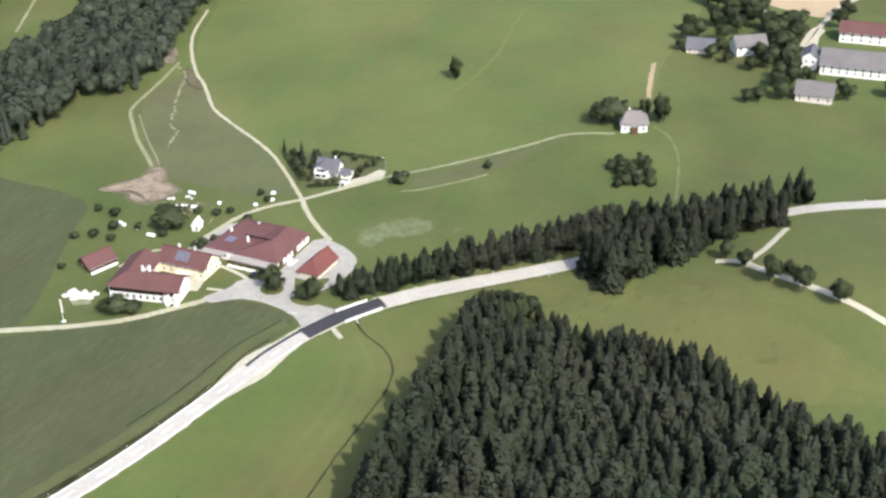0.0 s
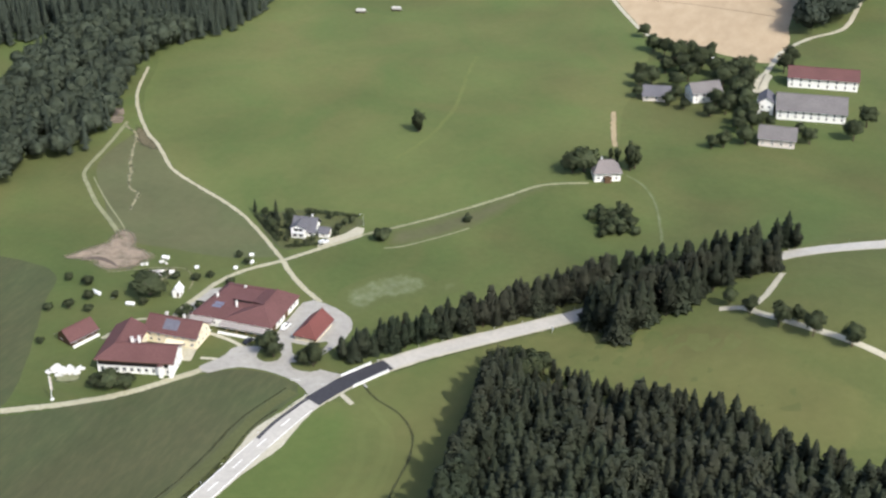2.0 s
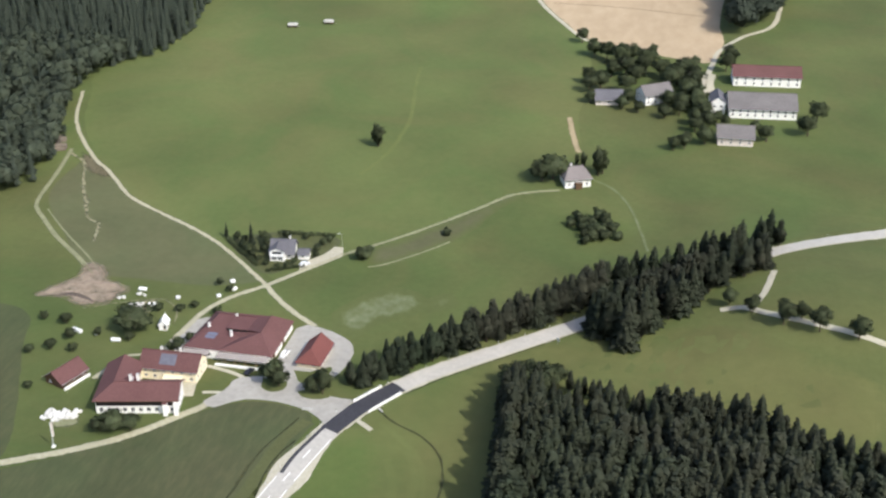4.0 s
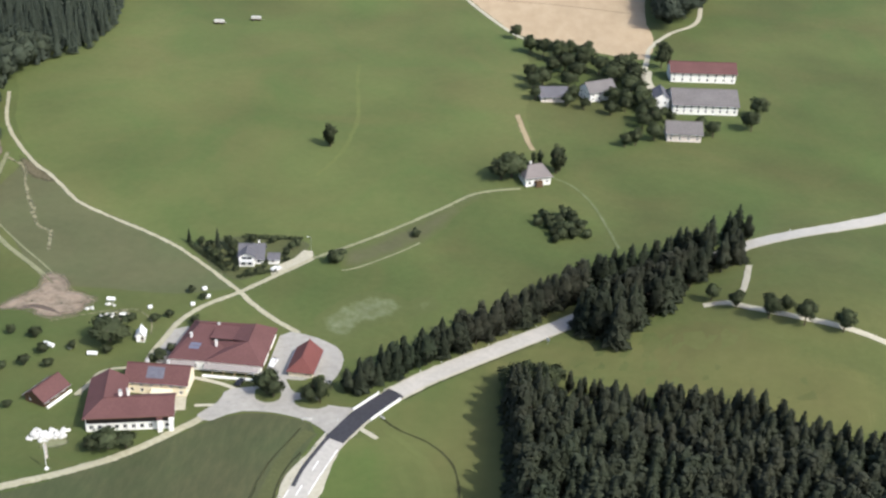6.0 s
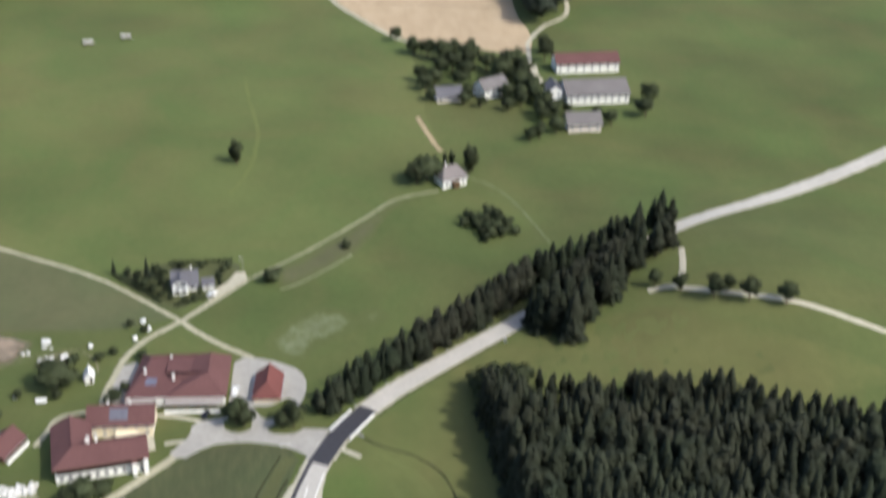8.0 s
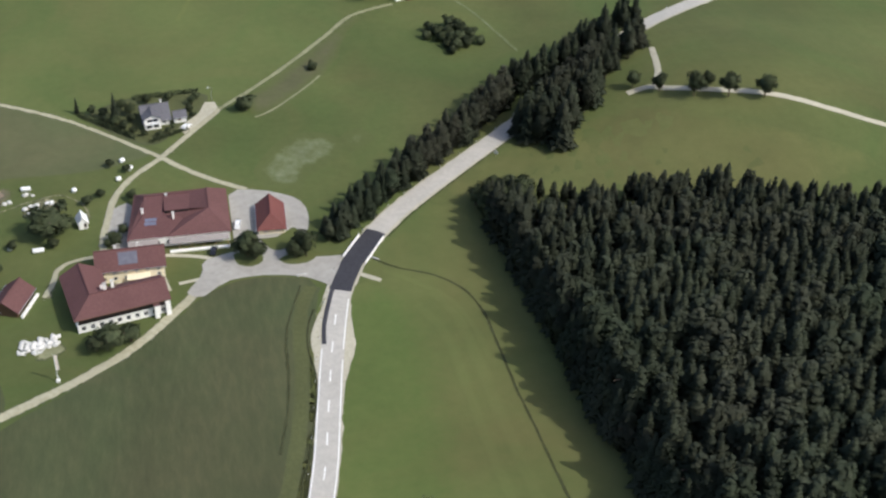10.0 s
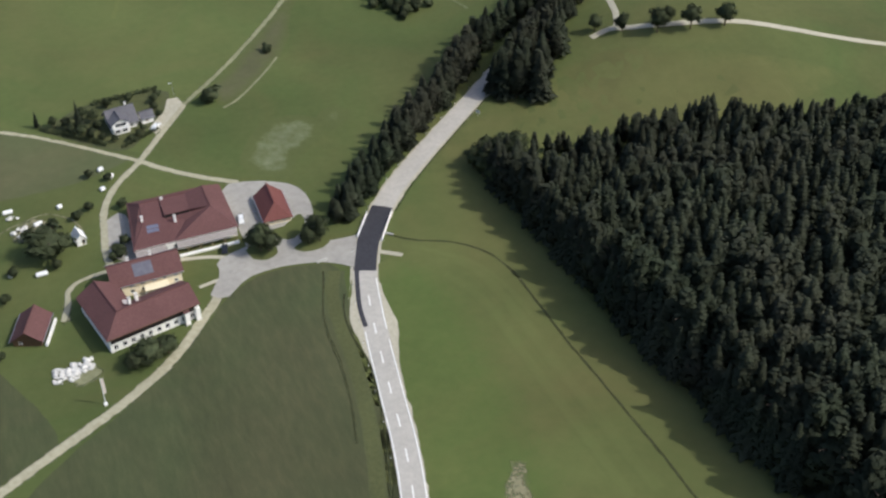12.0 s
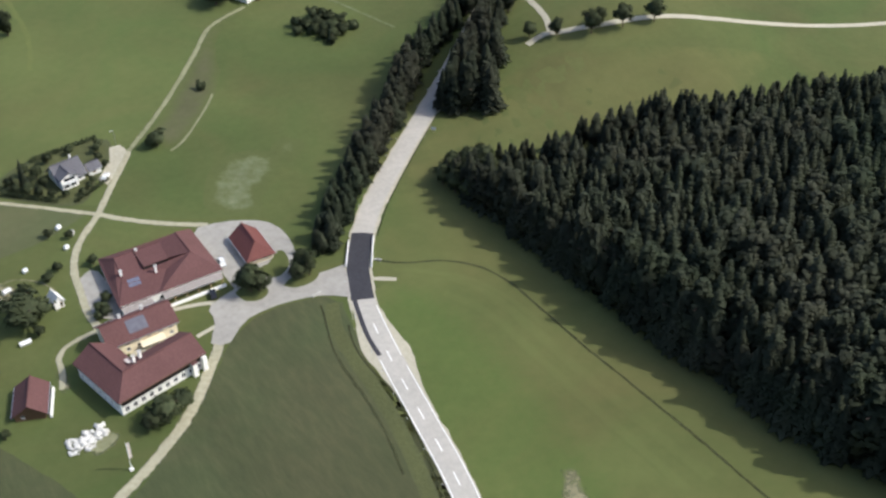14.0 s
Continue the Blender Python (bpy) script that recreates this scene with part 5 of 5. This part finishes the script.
for x, y, s in ((-61, -41, 0.45), (-55, -50, 0.4), (-70, -40, 0.35), (-58, -58, 0.4), (-50, -58, 0.35), (-64, -62, 0.35), (-34, -47, 0.35), (-46, -46, 0.32), (-24, -25, 0.36), (-20, -21, 0.3), (-17, -3, 0.3), (-11.5, -7, 0.28), (-13, -43, 0.35), (-9.8, -24, 0.35), (-54, -82, 0.3), (-32, -26, 0.35), (-40, -30, 0.4), (-16.3, -47, 0.36), (-15.2, -49.4, 0.36), (-17.4, -49.6, 0.3), (-14.7, -46.8, 0.3)):
    plant("fruit_tree", BROADS, x, y, s, "small round fruit tree in the farm garden", "tree", "fruit trees of the garden", 1.35)
plant("spruce", SPRUCES, -15, 27, 0.62, "dark spruce beside the house", "tree")
plant("spruce", SPRUCES, -28.5, 34.5, 0.35, "small spruce beside the lane", "tree")
for x, y, s in ((-12, 20, 0.45), (-15, 23, 0.5), (-19, 30, 0.45), (-23, 33, 0.4), (-10, 31, 0.5), (-13, 35, 0.45), (-9, 25, 0.4), (-18, 26, 0.45), (-9, 17, 0.35), (5, 18.5, 0.3), (12, 25.5, 0.3), (14, 38, 0.35), (-5, 15, 0.3), (0, 14, 0.28), (3, 16, 0.25), (11, 30, 0.35), (12.5, 35, 0.38), (-4, 38, 0.4), (4, 39, 0.35)):
    plant("garden_shrub", BROADS, x, y, s, "dense shrub in the house garden", "shrub", "shrubs of the house garden", 1.1)
for x, y, s in ((88, 289, 0.9), (97, 268, 1.0), (104, 262, 1.1), (112, 255, 1.2), (118, 262, 1.1), (126, 252, 1.2), (105, 218, 1.0), (98, 225, 0.9), (118, 215, 1.0), (122, 228, 1.1), (140, 225, 1.2), (148, 212, 1.1), (152, 228, 1.2), (147, 198, 0.9), (139, 186, 0.7), (126, 190, 0.6), (158, 190, 0.9), (160, 178, 0.9), (154, 172, 0.8), (168, 181, 0.6), (206, 178, 1.0), (211, 195, 1.1), (167.5, 257, 1.1), (169, 270, 1.1), (150.5, 247, 1.1), (134, 240, 1.1), (128, 268, 0.9), (116, 240, 1.1), (109, 236, 1.0), (100, 212, 0.9), (120, 202, 0.8), (118, 193, 0.7), (143, 232, 1.2), (146, 245, 1.1), (150, 218, 1.1), (154, 204, 1.1), (146, 190, 0.8), (154, 196, 0.9), (159, 160, 0.9), (154, 180, 0.9), (150, 153, 0.9), (145, 150, 0.75), (182, 178, 0.6), (187, 168, 0.8), (164, 186, 0.6), (102, 198, 0.7), (140, 200, 0.9), (124, 246, 1.0), (112, 270, 0.8), (150.5, 236, 1.0)):
    plant("broad_leaved_tree", BROADS, x, y, s, "broad-leaved tree in the hamlet", "tree", "trees of the hamlet", rng.uniform(1.0, 1.3))
for x, y, s in ((171, 5, 0.5), (178.8, -1.5, 0.55), (189, -9, 0.75), (195, -6, 0.5), (200.5, -13, 0.7), (213, -16, 0.7)):
    plant("broad_leaved_tree", BROADS, x, y, s * 1.35, "small tree along the lane on the knoll", "tree", "trees along the knoll lane")

# ---- small things ----
def hedge(x0, y0, x1, y1, w, tall, label):
    r = random.Random(int(x0 * 31 + y0))
    length = math.hypot(x1 - x0, y1 - y0)
    V, T = [], []
    for k in range(int(length * 26)):
        p = np.array((r.uniform(0, length), r.uniform(-w / 2, w / 2), r.uniform(0.1, tall)))
        a = np.array([r.gauss(0, 1) for _ in range(3)])
        b = np.array([r.gauss(0, 1) for _ in range(3)])
        a *= 0.35 / np.linalg.norm(a)
        b *= 0.3 / np.linalg.norm(b)
        n = len(V)
        V.extend((p - a, p + b, p + a, p - b))
        T.extend(((n, n + 1, n + 2), (n, n + 2, n + 3)))
    h = new("hedge", tri_mesh("hedge", V, T, LEAVES))
    h.matrix_basis = pose(x0, y0, height((x0 + x1) / 2, (y0 + y1) / 2), 0, 0, math.degrees(math.atan2(y1 - y0, x1 - x0)))
    return tagged(h, label, "hedge")


lamp = thing("street_lamp", 19.6, 36.6, 200, "slim grey lamp post beside the forecourt", "street lamp")
bm = bmesh.new()
tube(bm, 0, 0, -0.3, 5.6, 0.09, 0.06, 8)
part("pole", bm, METAL, lamp)
bm = bmesh.new()
beam(bm, (0, 0, 5.55), (1.1, 0, 5.8), 0.08)
part("arm", bm, METAL, lamp)
part("lamp_head", boxes((0.85, -0.14, 5.72, 1.5, 0.14, 5.9)), WHITE, lamp)

hedge(-9, 41.5, 15, 43.5, 1.3, 1.8, "clipped dark hedge behind the house")
hedge(-3.5, 10.5, 10, 17.5, 1.2, 1.4, "clipped dark hedge along the lane")
hedge(-8, 14, -28, 33, 1.6, 2.0, "dense dark hedge along the lane")


def rock(r, size):
    bm = bmesh.new()
    bmesh.ops.create_icosphere(bm, subdivisions=1, radius=size)
    for v in bm.verts:
        v.co = Vector((v.co.x * 1.2, v.co.y, v.co.z * 0.65)) * r.uniform(0.75, 1.2)
    return mesh_of("stone", bm, STONE)


r = random.Random(3)
STONES = [rock(r, 0.75) for k in range(5)]


def stone_heap(x, y, rx, ry, count, label):
    h = thing("stone_heap", x, y, 0, label, "stone heap")
    for k in range(count):
        a, q = r.uniform(0, 6.283), math.sqrt(r.random())
        o = new("stone", STONES[k % 5])
        o.parent = h
        o.matrix_basis = pose(rx * q * math.cos(a), ry * q * math.sin(a), 0.25 + 0.7 * (1 - q) * r.random(), 0, 0, r.uniform(0, 360)) @ Matrix.Scale(r.choice((0.4, 0.5, 0.65, 0.85, 1.2)), 4)


stone_heap(-38.4, -94.8, 3.8, 3.2, 60, "heap of white stone blocks beside the farmhouse")
stone_heap(-33.8, -92.6, 3.2, 3.0, 46, "heap of white stone blocks by the house corner")
stone_heap(-40.4, -92.0, 1.6, 0.9, 7, "few white stone blocks in the grass")
stone_heap(-43.5, -16.5, 2.0, 1.4, 10, "pale stones beside the building pit")
stone_heap(-41, -24.5, 3.6, 2.6, 16, "scattered pale stones in the garden")
stone_heap(-49.5, -20, 1.4, 1.0, 6, "pale stones beside the building pit")
patch("gravel_ground", [(-39.5, -94), (-30, -92.5), (-28.5, -98), (-37, -101)], 0.1, GRAVEL_DIM, "pale trodden gravel round the stone heaps", 0.6, 2.0, soft=2.5, category="earth")


def wrapped_bale(x, y, turn, long, label, group="", rad=0.75):
    bm = bmesh.new()
    bmesh.ops.create_cone(bm, cap_ends=True, segments=16, radius1=rad, radius2=rad, depth=long, matrix=pose(0, 0, rad * 0.93, 0, 90, 0))
    bmesh.ops.bevel(bm, geom=[e for e in bm.edges if abs(e.calc_face_angle(0)) > 1.2], offset=rad * 0.2, segments=2, affect="EDGES")
    for v in bm.verts:
        v.co.z = max(0, v.co.z)
    b = thing("silage_bale", x, y, turn, label, "bale", group)
    part("wrapping", bm, WHITE, b)


for x, y, turn, long in ((-38.4, -48.6, 5, 3.4), (-54.5, -45.5, -20, 4.0), (-13.0, -0.3, 30, 1.8), (-10.4, -5.6, 60, 1.8), (-14.2, -11.8, 20, 1.6), (-62, -39, 10, 2.0), (-28.5, -16.3, 20, 1.5), (-47, -46, 0, 1.2), (-36, -23, 15, 2.6), (-44, -13, 0, 3.0)):
    wrapped_bale(x, y, turn, long, "white wrapped silage bale lying in the grass", "silage bales at the farm")


def hay_trailer(x, y, turn):
    t = thing("hay_trailer", x, y, turn, "pale covered hay trailer standing in the meadow", "trailer", "trailers in the meadow")
    bed = part("bed", boxes((-3, -1.2, 0.8, 3, 1.2, 1.0)), WOOD, t)
    bm = bmesh.new()
    box(bm, -2.9, -1.15, 1.0, 2.9, 1.15, 2.6)
    bmesh.ops.bevel(bm, geom=bm.edges[:], offset=0.4, segments=3, affect="EDGES")
    part("cover", bm, STONE, t, "rounded pale tarpaulin cover")
    for wx in (-1.8, 1.8):
        for wy in (-1.1, 1.1):
            w = bmesh.new()
            bmesh.ops.create_cone(w, cap_ends=True, segments=14, radius1=0.42, radius2=0.42, depth=0.25, matrix=pose(wx, wy, 0.42, 90, 0, 0))
            part("wheel", w, RUBBER, t)
    part("drawbar", boxes((3, -0.08, 0.7, 4.4, 0.08, 0.82)), METAL, t)


hay_trailer(-80, 281.5, 12)
hay_trailer(-61.3, 292, 8)


def car(x, y, turn, paint, label, long=4.3, tall=1.5):
    c = thing("car", x, y, turn, label, "car")
    z = 0.14
    bm = bmesh.new()
    prof = [(-long / 2, 0.35), (-long / 2, 0.85), (-long / 2 + 0.3, 0.95), (-long * 0.3, tall), (long * 0.12, tall), (long * 0.27, 0.98), (long / 2 - 0.1, 0.85), (long / 2, 0.6), (long / 2, 0.35)]
    sides = [[bm.verts.new((px, sy * (0.86 if pz < 1.1 else 0.68), pz + z)) for px, pz in prof] for sy in (-1, 1)]
    bm.faces.new(sides[0])
    bm.faces.new(sides[1][::-1])
    for k in range(len(prof)):
        j = (k + 1) % len(prof)
        bm.faces.new((sides[0][k], sides[1][k], sides[1][j], sides[0][j]))
    body = part("body", bm, paint, c)
    part("windscreen", boxes((long * 0.155, -0.62, 1.0 + z, long * 0.235, 0.62, tall - 0.12 + z)), GLASS, c)
    for s in (-1, 1):
        part("side_window", boxes((-long * 0.3, s * 0.74 - 0.04, 1.02 + z, long * 0.13, s * 0.74 + 0.04, tall - 0.14 + z)), GLASS, c)
        part("headlight", boxes((long / 2 - 0.05, s * 0.6 - 0.15, 0.6 + z, long / 2 + 0.02, s * 0.6 + 0.15, 0.75 + z)), METAL, c)
    for wx in (-long * 0.31, long * 0.31):
        for wy in (-0.8, 0.8):
            wh = new("wheel")
            wh.parent = c
            for nm, rad, mt, wd in (("tyre", 0.33, RUBBER, 0.2), ("rim", 0.2, METAL, 0.22)):
                w = bmesh.new()
                bmesh.ops.create_cone(w, cap_ends=True, segments=14, radius1=rad, radius2=rad, depth=wd, matrix=pose(wx, wy, 0.33 + z - 0.02, 90, 0, 0))
                part(nm, w, mt, wh)


car(22.6, -45.2, 80, CAR_WHITE, "white van parked beside the barn", 4.8, 2.0)
car(14.2, -58.0, 75, CAR_DARK, "dark car parked before the barn")
car(9.5, 18.6, 50, CAR_WHITE, "white car parked by the house", 4.2, 1.5)
car(127.5, 266.0, 20, CAR_WHITE, "white van parked in the hamlet", 5.0, 2.2)

# flagpole before the farmhouse
pole = thing("flagpole", -30.6, -109.6, 0, "tall white flagpole with a pale banner", "flagpole")
bm = bmesh.new()
tube(bm, 0, 0, -0.4, 9.5, 0.11, 0.06, 8)
part("pole", bm, WHITE, pole)
part("base", boxes((-0.5, -0.5, -0.3, 0.5, 0.5, 0.5)), PLASTER, pole)
part("banner", boxes((0.1, -0.02, 4.0, 0.85, 0.02, 9.2)), PLASTER_P, pole)

# the road's bridge parapet, posts and signs
def bridge_railing(x0, y0, x1, y1):
    """A white railing of posts and three rails on a low kerb."""
    length = math.hypot(x1 - x0, y1 - y0)
    t = thing("bridge_railing", x0, y0, math.degrees(math.atan2(y1 - y0, x1 - x0)), "white painted railing where the ditch passes under the road", "railing", "railings of the bridge")
    part("kerb", boxes((-0.3, -0.25, -0.5, length + 0.3, 0.25, 0.3)), PLASTER, t)
    count = int(length / 1.6)
    for k in range(count + 1):
        q = length * k / count
        part("post", boxes((q - 0.07, -0.07, 0.3, q + 0.07, 0.07, 1.12)), WHITE, t)
    for z in (0.55, 0.82, 1.06):
        part("rail", boxes((-0.2, -0.075, z - 0.06, length + 0.2, -0.145, z + 0.06)), WHITE, t)


bridge_railing(53.2, -67.0, 59.6, -57.0)
bridge_railing(59.4, -71.6, 66.9, -59.4)
culvert = thing("culvert", 62.6, -69.6, -40, "dark culvert mouth of the ditch beside the road", "culvert")
part("headwall", boxes((-1.3, -0.25, -0.5, 1.3, 0.15, 0.45)), CONCRETE, culvert)
# Solid black block in place of the pipe's unlit inside.
part("mouth", boxes((-0.8, 0.16, -0.4, 0.8, 0.6, 0.22)), DARKNESS, culvert, "dark mouth of the pipe")
for c, d in offset_line(ROADLINE, 4.1, 25.0)[2:-4]:
    m = thing("marker_post", c.x, c.y, math.degrees(math.atan2(d.y, d.x)), "white roadside marker post", "post", "marker posts along the road")
    part("post", boxes((-0.06, -0.06, -0.2, 0.06, 0.06, 0.8)), WHITE, m)
    part("band", boxes((-0.065, -0.065, 0.8, 0.065, 0.065, 1.0)), RUBBER, m)
sign = thing("road_sign", 113.5, -19.5, 130, "white board sign beside the road", "sign")
part("post", boxes((-0.05, -0.05, -0.3, 0.05, 0.05, 2.4)), METAL, sign)
part("board", boxes((-0.8, -0.09, 1.2, 0.8, -0.053, 2.4)), WHITE, sign)
bench = thing("garden_wall", 39.5, -74.3, 8, "low pale wall beside the farm access", "wall")
part("wall", boxes((-1.6, -0.2, -0.3, 1.6, 0.2, 0.6)), CONCRETE, bench)
# Dark crescent slab drawn where an earth bank throws its shadow.
pit = thing("earth_bank_shade", -66, -22, 0, "dark crescent painted as an earth bank's shadow", "pit")
bm = bmesh.new()
arc = [(-8.6, -2.6), (-7.0, -0.4), (-4.0, 0.9), (0.0, 0.5), (4.0, -0.9), (7.5, -2.9)]
wide = [0.3, 0.8, 1.1, 1.2, 0.9, 0.3]
slab(bm, [(x, y - w, 0.17) for (x, y), w in zip(arc, wide)] + [(x, y + w, 0.17) for (x, y), w in zip(arc[::-1], wide[::-1])], 0.1)
part("pit_floor", bm, SHADED_EARTH, pit)


def log_stack(x, y, turn, label):
    """A stack of cut logs at the edge of the wood, log by log."""
    t = thing("log_stack", x, y, turn, label, "log stack", "log stacks at the wood")
    r = random.Random(int(x * 7 + y))
    bm = bmesh.new()
    bmesh.ops.create_cone(bm, cap_ends=True, segments=8, radius1=0.32, radius2=0.27, depth=5.0, matrix=pose(0, 0, 0, 0, 90, 0))
    me = mesh_of("log", bm, OLD_WOOD)
    for row in range(4):
        for k in range(9 - row):
            o = new("log", me)
            o.parent = t
            o.matrix_basis = pose(r.uniform(-0.3, 0.3), -2.7 + 0.62 * k + 0.31 * row, 0.3 + 0.54 * row, r.uniform(0, 360), 0, 0)


for x, y, turn in ((-138.5, 107, 40), (-134, 99, 20)):
    log_stack(x, y, turn, "stack of pale cut logs at the edge of the wood")
